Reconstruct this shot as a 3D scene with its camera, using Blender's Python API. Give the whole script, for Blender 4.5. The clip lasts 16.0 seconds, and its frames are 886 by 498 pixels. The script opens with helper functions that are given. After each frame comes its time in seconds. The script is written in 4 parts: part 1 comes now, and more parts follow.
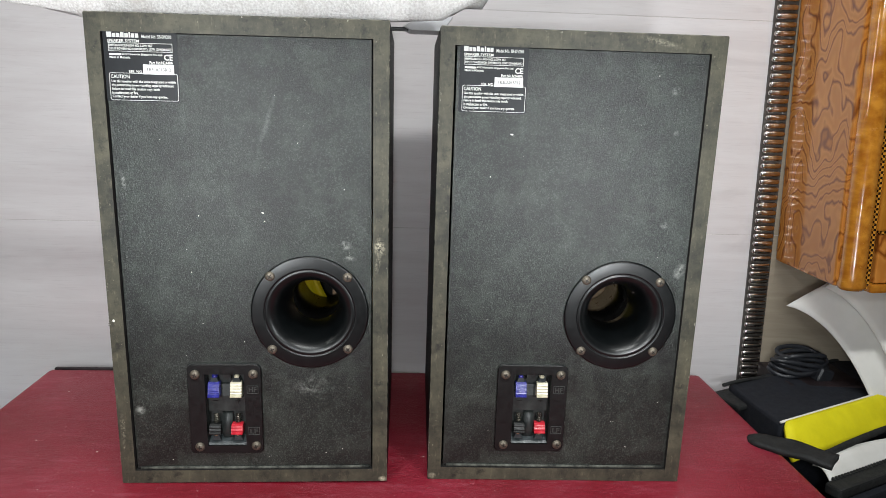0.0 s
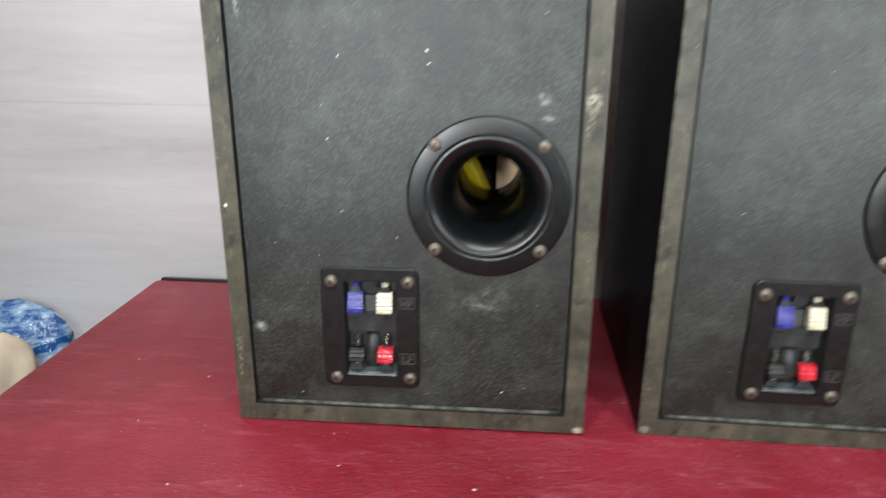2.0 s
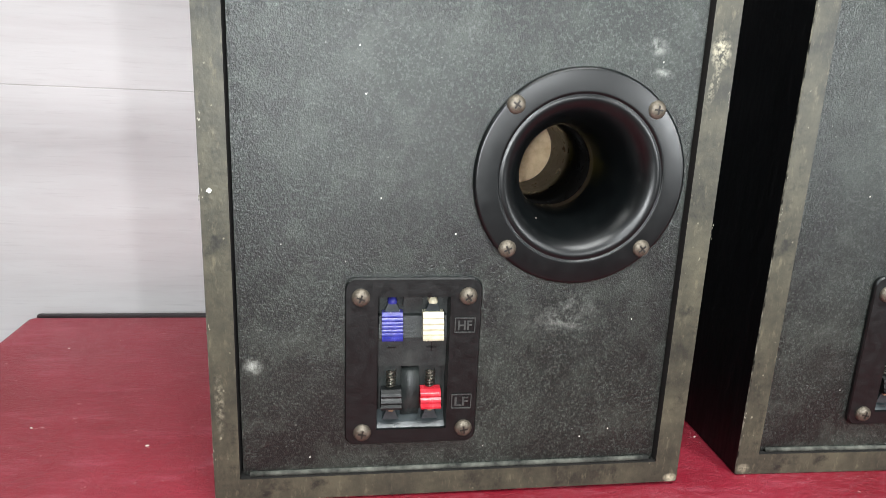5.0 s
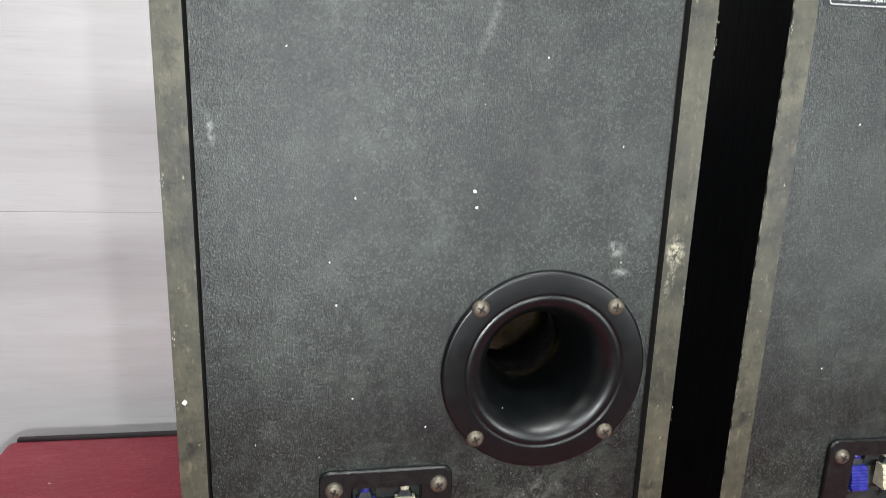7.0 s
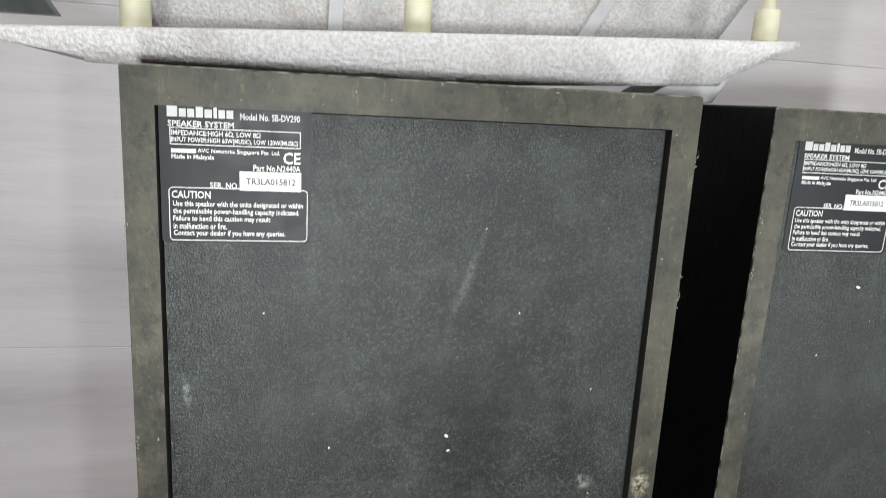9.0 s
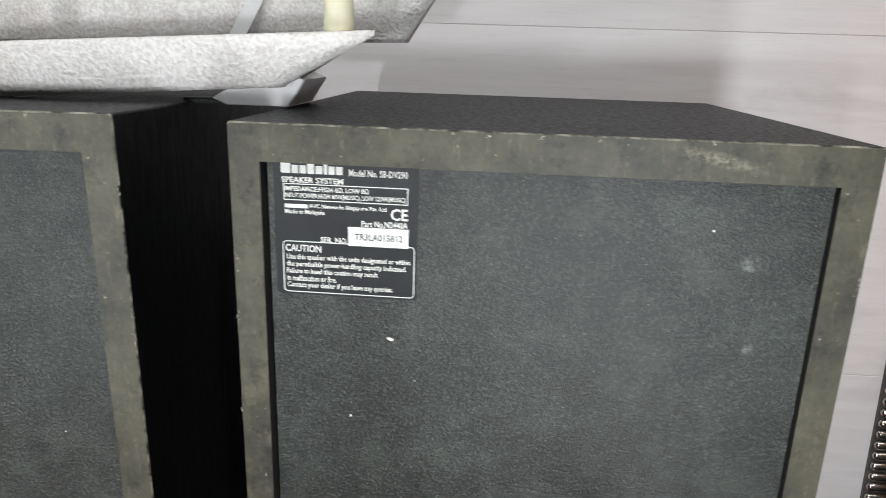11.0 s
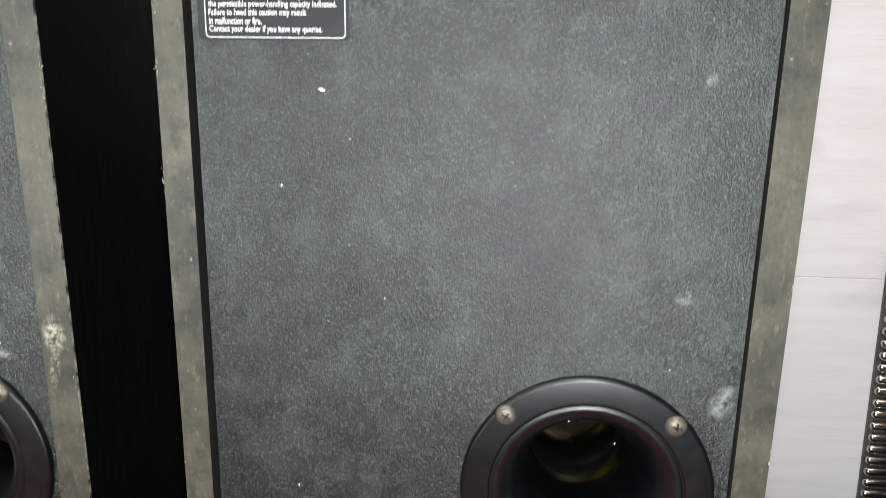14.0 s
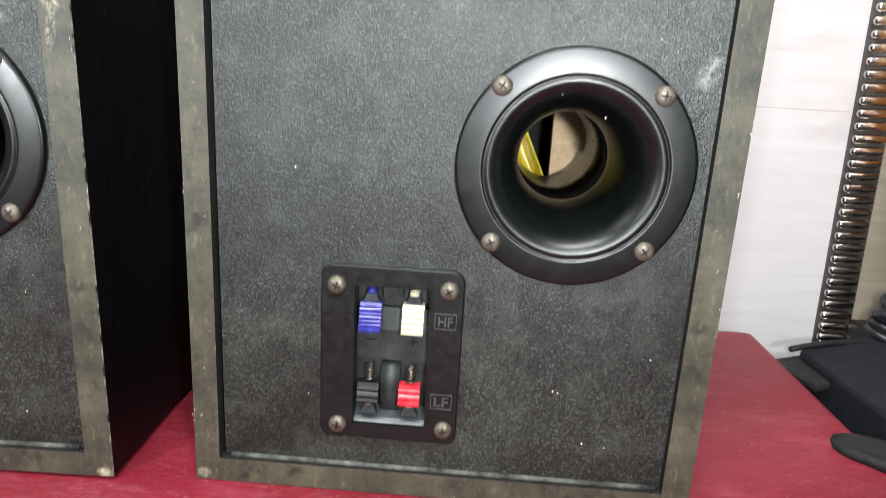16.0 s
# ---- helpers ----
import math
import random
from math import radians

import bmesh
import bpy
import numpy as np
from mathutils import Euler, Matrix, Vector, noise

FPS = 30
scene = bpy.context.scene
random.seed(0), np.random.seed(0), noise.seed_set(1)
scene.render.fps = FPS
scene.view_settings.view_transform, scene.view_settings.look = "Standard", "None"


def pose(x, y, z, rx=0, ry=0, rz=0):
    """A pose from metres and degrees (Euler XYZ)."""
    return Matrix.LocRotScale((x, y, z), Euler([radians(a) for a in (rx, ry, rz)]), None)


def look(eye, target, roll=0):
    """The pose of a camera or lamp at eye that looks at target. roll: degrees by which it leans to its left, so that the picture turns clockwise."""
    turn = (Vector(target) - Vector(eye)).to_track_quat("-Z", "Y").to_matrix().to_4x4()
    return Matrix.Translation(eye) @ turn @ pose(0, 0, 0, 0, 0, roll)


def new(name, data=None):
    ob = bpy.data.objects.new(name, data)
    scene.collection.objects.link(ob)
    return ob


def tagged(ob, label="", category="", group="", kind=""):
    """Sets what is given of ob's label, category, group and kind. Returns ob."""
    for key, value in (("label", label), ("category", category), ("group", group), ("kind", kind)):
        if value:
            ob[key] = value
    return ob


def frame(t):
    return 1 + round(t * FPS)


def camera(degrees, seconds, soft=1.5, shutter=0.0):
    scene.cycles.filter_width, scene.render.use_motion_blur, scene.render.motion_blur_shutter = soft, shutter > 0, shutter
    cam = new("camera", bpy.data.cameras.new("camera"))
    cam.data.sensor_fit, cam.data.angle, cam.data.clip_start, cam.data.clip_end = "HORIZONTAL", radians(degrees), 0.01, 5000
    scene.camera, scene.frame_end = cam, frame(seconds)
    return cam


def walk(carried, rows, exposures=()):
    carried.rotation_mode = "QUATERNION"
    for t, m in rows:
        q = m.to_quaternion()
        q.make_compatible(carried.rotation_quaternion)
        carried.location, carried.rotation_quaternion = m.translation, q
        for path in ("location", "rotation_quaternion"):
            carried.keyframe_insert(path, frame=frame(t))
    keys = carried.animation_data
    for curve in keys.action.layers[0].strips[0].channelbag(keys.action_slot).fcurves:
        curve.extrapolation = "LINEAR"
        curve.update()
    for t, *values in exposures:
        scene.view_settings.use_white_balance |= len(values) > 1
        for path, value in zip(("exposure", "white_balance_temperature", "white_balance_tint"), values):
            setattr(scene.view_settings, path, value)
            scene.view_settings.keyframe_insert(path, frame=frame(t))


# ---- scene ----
FOV = 65.71
PATH = [
    (0.0, 0.2330, -0.5404, 0.3317, -3.54, -12.64, 1.89),
    (0.5, 0.2392, -0.5406, 0.3303, -2.78, -13.40, 1.70),
    (1.0, 0.2402, -0.5120, 0.3155, -1.14, -14.11, 2.13),
    (1.5, 0.2417, -0.4593, 0.2921, 6.14, -14.83, 2.27),
    (2.0, 0.1633, -0.3868, 0.2483, 4.47, -17.91, 0.65),
    (2.5, 0.0774, -0.3400, 0.2032, -3.14, -20.40, 2.04),
    (3.0, 0.0452, -0.3081, 0.1648, -6.47, -19.31, 1.47),
    (3.2, 0.0458, -0.3073, 0.1549, -8.59, -17.76, 2.82),
    (5.3, 0.0584, -0.2838, 0.2056, -8.50, -14.60, 2.76),
    (5.5, 0.0593, -0.2850, 0.2104, -8.69, -14.52, 2.52),
    (6.0, 0.0606, -0.2883, 0.2308, -8.47, -14.26, 2.57),
    (6.5, 0.0619, -0.2846, 0.2551, -8.46, -14.18, 2.69),
    (7.0, 0.0623, -0.2776, 0.2794, -9.67, -13.49, 2.25),
    (7.5, 0.0629, -0.2681, 0.3024, -10.19, -14.49, 2.66),
    (8.0, 0.0623, -0.2619, 0.3319, -10.34, -14.26, 3.37),
    (8.5, 0.0599, -0.2602, 0.3528, -11.52, -13.54, 3.44),
    (9.0, 0.0621, -0.2631, 0.3770, -11.51, -12.14, 3.54),
    (9.5, 0.1018, -0.2613, 0.3914, -7.53, -12.78, 2.40),
    (10.0, 0.2101, -0.2434, 0.4040, -1.55, -14.64, 3.83),
    (10.2, 0.2539, -0.2366, 0.4165, 1.22, -16.91, 4.28),
    (12.3, 0.3846, -0.2322, 0.3782, 4.14, -13.88, 0.80),
    (12.5, 0.3844, -0.2315, 0.3728, 3.93, -13.96, 0.78),
    (13.0, 0.3873, -0.2304, 0.3523, 4.37, -14.27, 0.60),
    (13.5, 0.3835, -0.2319, 0.3246, 4.07, -11.63, 1.74),
    (14.0, 0.3808, -0.2345, 0.3022, 4.37, -12.77, 0.99),
    (14.5, 0.3788, -0.2485, 0.2665, 3.25, -10.68, 2.56),
    (15.0, 0.3791, -0.2546, 0.2377, 2.71, -12.40, 3.14),
    (15.5, 0.3788, -0.2623, 0.2147, 2.12, -13.52, 2.99),
    (16.0, 0.3747, -0.2680, 0.1935, 1.40, -15.42, 3.23),
]


def aim(x, y, z, yaw, pitch, roll):
    return pose(x, y, z, 90 + pitch, 0, yaw) @ pose(0, 0, 0, 0, 0, roll)


cam = camera(FOV, 16.0, 0.8, 0.4)
EXPOSURES = [(0.0, -0.22), (1.0, -0.17), (2.0, 0.2), (3.0, 0.5), (5.5, 0.42), (7.0, 0.12), (8.0, -0.03), (9.0, -0.42), (10.0, -0.42), (12.5, -0.14), (14.0, 0.2), (16.0, 0.62)]
walk(cam, [(row[0], aim(*row[1:])) for row in PATH], EXPOSURES)

# ---------------------------------------------------------------- light
world = bpy.data.worlds.new("room_world")
scene.world = world
world.use_nodes = True
world.node_tree.nodes["Background"].inputs[0].default_value = (0.8, 0.85, 1.0, 1)
world.node_tree.nodes["Background"].inputs[1].default_value = 0.05


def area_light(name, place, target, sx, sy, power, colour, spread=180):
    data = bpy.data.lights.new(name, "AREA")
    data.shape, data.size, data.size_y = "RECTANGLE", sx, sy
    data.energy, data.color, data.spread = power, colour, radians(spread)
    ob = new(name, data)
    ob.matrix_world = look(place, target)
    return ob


# assumed fluorescent tubes under the ceiling, out of view
area_light("tube_light", (0.3, -0.80, 1.80), (0.3, -0.62, 0.0), 1.25, 0.12, 29, (0.97, 1.0, 0.99))
area_light("tube_light", (-1.2, -0.2, 1.70), (0.0, 0.0, 0.2), 0.12, 1.0, 7, (0.97, 1.0, 0.98))
# five fixed lamps stand in for the one torch carried along the speakers
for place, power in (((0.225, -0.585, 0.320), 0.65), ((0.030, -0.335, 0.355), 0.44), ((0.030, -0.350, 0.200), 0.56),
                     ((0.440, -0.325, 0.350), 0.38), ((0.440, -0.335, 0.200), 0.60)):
    area_light("torch_stand_in", place, (place[0], 0.0, place[2] - 0.01), 0.025, 0.025, power, (0.94, 0.98, 1.0), 130)



# ---------------------------------------------------------------- materials
def lin(r, g, b):
    return tuple((c / 255 / 12.92 if c <= 10 else ((c / 255 + 0.055) / 1.055) ** 2.4) for c in (r, g, b)) + (1,)


def start(name):
    m = bpy.data.materials.new(name)
    m.use_nodes = True
    nt = m.node_tree
    return m, nt, nt.nodes["Principled BSDF"]


def coords(nt, stretch=(1, 1, 1), world_space=False):
    if world_space:
        src = nt.nodes.new("ShaderNodeNewGeometry").outputs["Position"]
    else:
        src = nt.nodes.new("ShaderNodeTexCoord").outputs["Object"]
    mp = nt.nodes.new("ShaderNodeMapping")
    mp.inputs["Scale"].default_value = stretch
    nt.links.new(src, mp.inputs["Vector"])
    return mp.outputs["Vector"]


def noise_tex(nt, vec, scale, detail=4, rough=0.6, distortion=0.0):
    n = nt.nodes.new("ShaderNodeTexNoise")
    n.inputs["Scale"].default_value, n.inputs["Detail"].default_value = scale, detail
    n.inputs["Roughness"].default_value, n.inputs["Distortion"].default_value = rough, distortion
    nt.links.new(vec, n.inputs["Vector"])
    return n.outputs["Fac"]


def ramp(nt, fac, stops):
    r = nt.nodes.new("ShaderNodeValToRGB")
    while len(r.color_ramp.elements) < len(stops):
        r.color_ramp.elements.new(0.5)
    for e, (p, c) in zip(r.color_ramp.elements, stops):
        e.position = p
        e.color = c if not isinstance(c, (int, float)) else (c, c, c, 1)
    nt.links.new(fac, r.inputs["Fac"])
    return r.outputs["Color"]


def mixed(nt, fac, a, b, kind="MIX"):
    n = nt.nodes.new("ShaderNodeMix")
    n.data_type, n.blend_type = "RGBA", kind
    for slot, v in ((0, fac), (6, a), (7, b)):
        if isinstance(v, (int, float, tuple)):
            n.inputs[slot].default_value = v
        else:
            nt.links.new(v, n.inputs[slot])
    return n.outputs[2]


def relief(nt, bsdf, height, strength, distance):
    b = nt.nodes.new("ShaderNodeBump")
    b.inputs["Strength"].default_value, b.inputs["Distance"].default_value = strength, distance
    nt.links.new(height, b.inputs["Height"])
    nt.links.new(b.outputs["Normal"], bsdf.inputs["Normal"])


def surface(name, a, b, rough=0.5, metal=0.0, scale=30, stretch=(1, 1, 1), lo=0.35, hi=0.65, grain=0, grain_scale=600,
            grain_depth=0.0005, rough_var=0.1, space=False, spec=0.5, coat=0.0):
    """A two-tone worn surface with fine relief."""
    m, nt, p = start(name)
    v = coords(nt, stretch, space)
    fac = ramp(nt, noise_tex(nt, v, scale, 6), [(lo, 0.0), (hi, 1.0)])
    nt.links.new(mixed(nt, fac, a, b), p.inputs["Base Color"])
    rr = ramp(nt, noise_tex(nt, v, scale * 2.3, 3), [(0.3, max(0.02, rough - rough_var)), (0.7, min(1, rough + rough_var))])
    nt.links.new(rr, p.inputs["Roughness"])
    p.inputs["Metallic"].default_value = metal
    p.inputs["Specular IOR Level"].default_value = spec
    p.inputs["Coat Weight"].default_value = coat
    if grain:
        relief(nt, p, noise_tex(nt, coords(nt, (1, 1, 1), space), grain_scale, 3), grain, grain_depth)
    return m


def smear_mask(nt, v, x, z, w, h, turn, scale, lo, hi, amount):
    """A soft ragged patch about (x, z), w by h, leaning by turn degrees."""
    mp = nt.nodes.new("ShaderNodeMapping")
    mp.vector_type = "TEXTURE"
    mp.inputs["Location"].default_value = (x, 0, z)
    mp.inputs["Rotation"].default_value = (0, radians(turn), 0)
    mp.inputs["Scale"].default_value = (w / 2, 1000, h / 2)
    nt.links.new(v, mp.inputs["Vector"])
    ln = nt.nodes.new("ShaderNodeVectorMath")
    ln.operation = "LENGTH"
    nt.links.new(mp.outputs["Vector"], ln.inputs[0])
    edge = ramp(nt, ln.outputs["Value"], [(0.15, amount), (1.0, 0.0)])
    rag = ramp(nt, noise_tex(nt, v, scale, 5, 0.72), [(lo, 0.0), (hi, 1.0)])
    return mixed(nt, 1.0, edge, rag, "MULTIPLY")


def panel_material(name, smears):
    """Black textured vinyl with grey dust in its grain and rubbed patches."""
    m, nt, p = start(name)
    v = coords(nt)
    fine = noise_tex(nt, v, 1500, 2, 0.55)
    mid = noise_tex(nt, v, 920, 3, 0.70)
    cloud = ramp(nt, noise_tex(nt, v, 13, 6, 0.66), [(0.32, 0.0), (0.68, 1.0)])
    base = mixed(nt, cloud, lin(9, 12, 12), lin(33, 40, 36))
    dust = ramp(nt, mid, [(0.50, 0.0), (0.68, 0.62)])
    dust = mixed(nt, 1.0, dust, ramp(nt, cloud, [(0.0, 0.25), (1.0, 1.0)]), "MULTIPLY")
    base = mixed(nt, dust, base, lin(99, 105, 99))
    pit = ramp(nt, fine, [(0.30, 0.8), (0.45, 0.0)])
    base = mixed(nt, pit, base, lin(6, 7, 8))
    streak = ramp(nt, noise_tex(nt, coords(nt, (60, 60, 6)), 6, 5, 0.7), [(0.62, 0.0), (0.8, 0.16)])
    base = mixed(nt, streak, base, lin(110, 114, 108))
    patch = ramp(nt, noise_tex(nt, v, 34, 8, 0.78), [(0.48, 0.0), (0.70, 0.26)])
    base = mixed(nt, patch, base, lin(96, 104, 95))
    grit = ramp(nt, noise_tex(nt, v, 640, 2, 0.5), [(0.735, 0.0), (0.77, 0.5)])
    base = mixed(nt, grit, base, lin(140, 144, 136))
    for row in smears:
        base = mixed(nt, smear_mask(nt, v, *row), base, lin(178, 182, 174))
    nt.links.new(base, p.inputs["Base Color"])
    nt.links.new(ramp(nt, cloud, [(0.0, 0.30), (1.0, 0.38)]), p.inputs["Roughness"])
    p.inputs["Specular IOR Level"].default_value = 0.55
    h = mixed(nt, 0.55, fine, mid)
    relief(nt, p, h, 1.0, 0.0006)
    return m


def rim_material(smears):
    """Dusty, scuffed board ends, bruised in places."""
    m, nt, p = start("dusty_board_edge")
    v = coords(nt, (1, 1, 1))
    a = ramp(nt, noise_tex(nt, v, 30, 7, 0.72), [(0.36, 0.0), (0.64, 1.0)])
    base = mixed(nt, a, lin(44, 44, 37), lin(84, 81, 66))
    wear = ramp(nt, noise_tex(nt, coords(nt, (3, 1, 1)), 110, 6, 0.75), [(0.55, 0.0), (0.74, 0.6)])
    base = mixed(nt, wear, base, lin(124, 117, 95))
    black = ramp(nt, noise_tex(nt, v, 70, 6, 0.75), [(0.53, 0.0), (0.66, 0.8)])
    base = mixed(nt, black, base, lin(26, 27, 25))
    dots = ramp(nt, noise_tex(nt, v, 380, 2, 0.5), [(0.70, 0.0), (0.75, 0.7)])
    base = mixed(nt, dots, base, lin(150, 145, 124))
    for row in smears:
        base = mixed(nt, smear_mask(nt, v, *row), base, lin(216, 208, 180))
    nt.links.new(base, p.inputs["Base Color"])
    p.inputs["Roughness"].default_value = 0.55
    relief(nt, p, noise_tex(nt, v, 420, 4), 0.35, 0.0005)
    return m


def plank_wall_material(name, a, b, line):
    """Pale boards with grain running level."""
    m, nt, p = start(name)
    v = coords(nt, (1.3, 1, 14), True)
    g = noise_tex(nt, v, 5.5, 8, 0.62, 0.5)
    base = mixed(nt, ramp(nt, g, [(0.3, 0.0), (0.7, 1.0)]), a, b)
    fine = ramp(nt, noise_tex(nt, coords(nt, (3, 1, 60), True), 7, 5, 0.7), [(0.55, 0.0), (0.8, 0.4)])
    base = mixed(nt, fine, base, line)
    blot = ramp(nt, noise_tex(nt, coords(nt, (1.0, 1, 2.6), True), 7.5, 4, 0.55, 0.6), [(0.6, 0.0), (0.78, 0.5)])
    base = mixed(nt, blot, base, line)
    nt.links.new(base, p.inputs["Base Color"])
    p.inputs["Roughness"].default_value = 0.48
    relief(nt, p, g, 0.12, 0.002)
    return m


def burl_material():
    m, nt, p = start("burl_walnut_veneer")
    v = coords(nt, (1, 1, 0.6))
    warp = nt.nodes.new("ShaderNodeTexNoise")
    warp.inputs["Scale"].default_value, warp.inputs["Detail"].default_value = 11, 3
    nt.links.new(v, warp.inputs["Vector"])
    add = nt.nodes.new("ShaderNodeVectorMath")
    add.operation = "MULTIPLY_ADD"
    nt.links.new(warp.outputs["Color"], add.inputs[0])
    add.inputs[1].default_value = (0.30, 0.30, 0.30)
    nt.links.new(v, add.inputs[2])
    w = nt.nodes.new("ShaderNodeTexWave")
    w.wave_type = "RINGS"
    w.inputs["Scale"].default_value, w.inputs["Distortion"].default_value = 17, 6.0
    w.inputs["Detail"].default_value = 3
    nt.links.new(add.outputs[0], w.inputs["Vector"])
    base = ramp(nt, w.outputs["Fac"], [(0.0, lin(120, 64, 20)), (0.08, lin(170, 104, 40)), (0.35, lin(204, 138, 64)), (1.0, lin(190, 122, 52))])
    blot = ramp(nt, noise_tex(nt, v, 9, 4), [(0.4, 0.0), (0.7, 0.35)])
    base = mixed(nt, blot, base, lin(160, 94, 34))
    nt.links.new(base, p.inputs["Base Color"])
    p.inputs["Roughness"].default_value = 0.16
    p.inputs["Coat Weight"].default_value = 0.5
    return m


def inlay_material():
    m, nt, p = start("checkered_inlay")
    ch = nt.nodes.new("ShaderNodeTexChecker")
    ch.inputs["Scale"].default_value = 360
    ch.inputs["Color1"].default_value, ch.inputs["Color2"].default_value = lin(200, 140, 50), lin(40, 20, 8)
    nt.links.new(coords(nt), ch.inputs["Vector"])
    nt.links.new(ch.outputs["Color"], p.inputs["Base Color"])
    p.inputs["Roughness"].default_value = 0.25
    return m


def silver_material():
    m, nt, p = start("grained_silver_plastic")
    v = coords(nt)
    n = noise_tex(nt, v, 560, 2, 0.5)
    base = mixed(nt, ramp(nt, n, [(0.35, 0.0), (0.65, 1.0)]), lin(210, 205, 203), lin(234, 231, 229))
    stain = ramp(nt, noise_tex(nt, v, 22, 5, 0.65), [(0.52, 0.0), (0.74, 0.5)])
    base = mixed(nt, stain, base, lin(164, 148, 138))
    nt.links.new(base, p.inputs["Base Color"])
    p.inputs["Metallic"].default_value, p.inputs["Roughness"].default_value = 0.0, 0.42
    relief(nt, p, n, 1.0, 0.0010)
    return m


def red_top_material():
    m, nt, p = start("red_leatherette")
    v = coords(nt)
    base = mixed(nt, ramp(nt, noise_tex(nt, v, 5, 6), [(0.35, 0.0), (0.7, 1.0)]), lin(116, 11, 27), lin(150, 36, 56))
    scuff = ramp(nt, noise_tex(nt, coords(nt, (1, 4, 1)), 26, 8, 0.75), [(0.52, 0.0), (0.76, 0.45)])
    base = mixed(nt, scuff, base, lin(188, 96, 114))
    crease = ramp(nt, noise_tex(nt, coords(nt, (1, 5, 1)), 60, 7, 0.7, 1.4), [(0.485, 0.0), (0.50, 0.35), (0.515, 0.0)])
    worn = ramp(nt, noise_tex(nt, v, 7, 3), [(0.45, 0.0), (0.62, 1.0)])
    base = mixed(nt, mixed(nt, 1.0, crease, worn, "MULTIPLY"), base, lin(214, 150, 160))
    dust = ramp(nt, noise_tex(nt, v, 330, 2), [(0.69, 0.0), (0.76, 0.6)])
    base = mixed(nt, dust, base, lin(200, 150, 150))
    nt.links.new(base, p.inputs["Base Color"])
    nt.links.new(ramp(nt, noise_tex(nt, v, 12, 5), [(0.3, 0.34), (0.7, 0.5)]), p.inputs["Roughness"])
    relief(nt, p, noise_tex(nt, coords(nt, (1, 1.8, 1)), 130, 8, 0.72, 1.0), 0.7, 0.0016)
    return m


# rubbed patches: x, z, width, height, lean, grain, from, to, amount
PANEL_A = panel_material("black_textured_vinyl", (
    (0.1315, 0.3100, 0.0045, 0.044, 18, 420, 0.34, 0.66, 0.20), (0.1275, 0.2970, 0.006, 0.030, 22, 420, 0.36, 0.66, 0.12),
    (0.1895, 0.2095, 0.014, 0.009, 10, 260, 0.42, 0.66, 0.6), (0.1930, 0.1985, 0.013, 0.005, 5, 260, 0.42, 0.62, 0.60),
    (0.1560, 0.0890, 0.046, 0.022, -12, 190, 0.45, 0.68, 0.26), (0.1600, 0.0845, 0.030, 0.005, 12, 260, 0.40, 0.68, 0.28),
    (0.0185, 0.0665, 0.010, 0.010, 0, 260, 0.40, 0.62, 0.65), (0.0190, 0.2590, 0.004, 0.016, -8, 420, 0.42, 0.62, 0.55)))
PANEL_B = panel_material("black_textured_vinyl", (
    (0.2060, 0.1940, 0.010, 0.018, 20, 240, 0.40, 0.64, 0.55), (0.1895, 0.2325, 0.009, 0.006, -20, 300, 0.42, 0.64, 0.60),
    (0.1880, 0.3405, 0.009, 0.007, 0, 300, 0.42, 0.64, 0.50), (0.1910, 0.3080, 0.006, 0.006, 0, 300, 0.42, 0.64, 0.42)))
RIM_A = rim_material(((0.2172, 0.2085, 0.0105, 0.018, 0, 330, 0.44, 0.62, 0.85), (0.2160, 0.1950, 0.0052, 0.020, 12, 330, 0.46, 0.64, 0.7),
                      (0.2205, 0.0026, 0.008, 0.006, 0, 420, 0.30, 0.60, 0.9), (0.0040, 0.0500, 0.005, 0.040, 0, 420, 0.45, 0.66, 0.4)))
RIM_B = rim_material(((0.0040, 0.0040, 0.008, 0.006, 0, 420, 0.35, 0.60, 0.6), (0.1720, 0.3770, 0.040, 0.006, 12, 420, 0.42, 0.66, 0.35)))
EDGE = surface("worn_board_corner", lin(34, 34, 31), lin(150, 147, 132), 0.45, scale=120, lo=0.42, hi=0.60)
PORT_ABS = surface("satin_black_plastic", lin(4, 6, 7), lin(8, 11, 12), 0.34, scale=90, grain=0.12, grain_scale=1600, grain_depth=0.0001, rough_var=0.03, spec=0.55)
VINYL = surface("black_satin_vinyl", lin(3, 4, 5), lin(7, 8, 10), 0.5, scale=60, stretch=(3, 3, 0.4), grain=0.2, grain_scale=260, spec=0.25)
ABS = surface("black_moulded_plastic", lin(11, 13, 13), lin(15, 17, 17), 0.42, scale=90, grain=0.25, grain_scale=900, grain_depth=0.0004, spec=0.45)
# lighter grey paints the light caught on the edges of the moulded marks
EMBOSS = surface("edge_lit_plastic", lin(46, 48, 48), lin(72, 74, 71), 0.5, scale=300)
TUBE = surface("smooth_black_tube", lin(4, 4, 4), lin(7, 6, 5), 0.30, scale=80, rough_var=0.04, spec=0.22)
ABS_MATT = surface("black_grained_plastic", lin(30, 34, 34), lin(50, 54, 52), 0.45, scale=120, grain=0.5, grain_scale=1100, grain_depth=0.0004)
GUIDE = surface("rubbed_grey_plastic", lin(40, 46, 48), lin(66, 72, 74), 0.36, scale=150, grain=0.4, grain_scale=900, grain_depth=0.0003)
PIN = surface("tan_contact_metal", lin(176, 146, 112), lin(206, 180, 146), 0.35, 0.3, scale=300)
CHIPBOARD = surface("raw_chipboard", lin(206, 176, 138), lin(228, 202, 166), 0.8, scale=160, grain=0.3)
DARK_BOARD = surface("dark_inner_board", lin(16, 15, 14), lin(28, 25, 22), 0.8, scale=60)
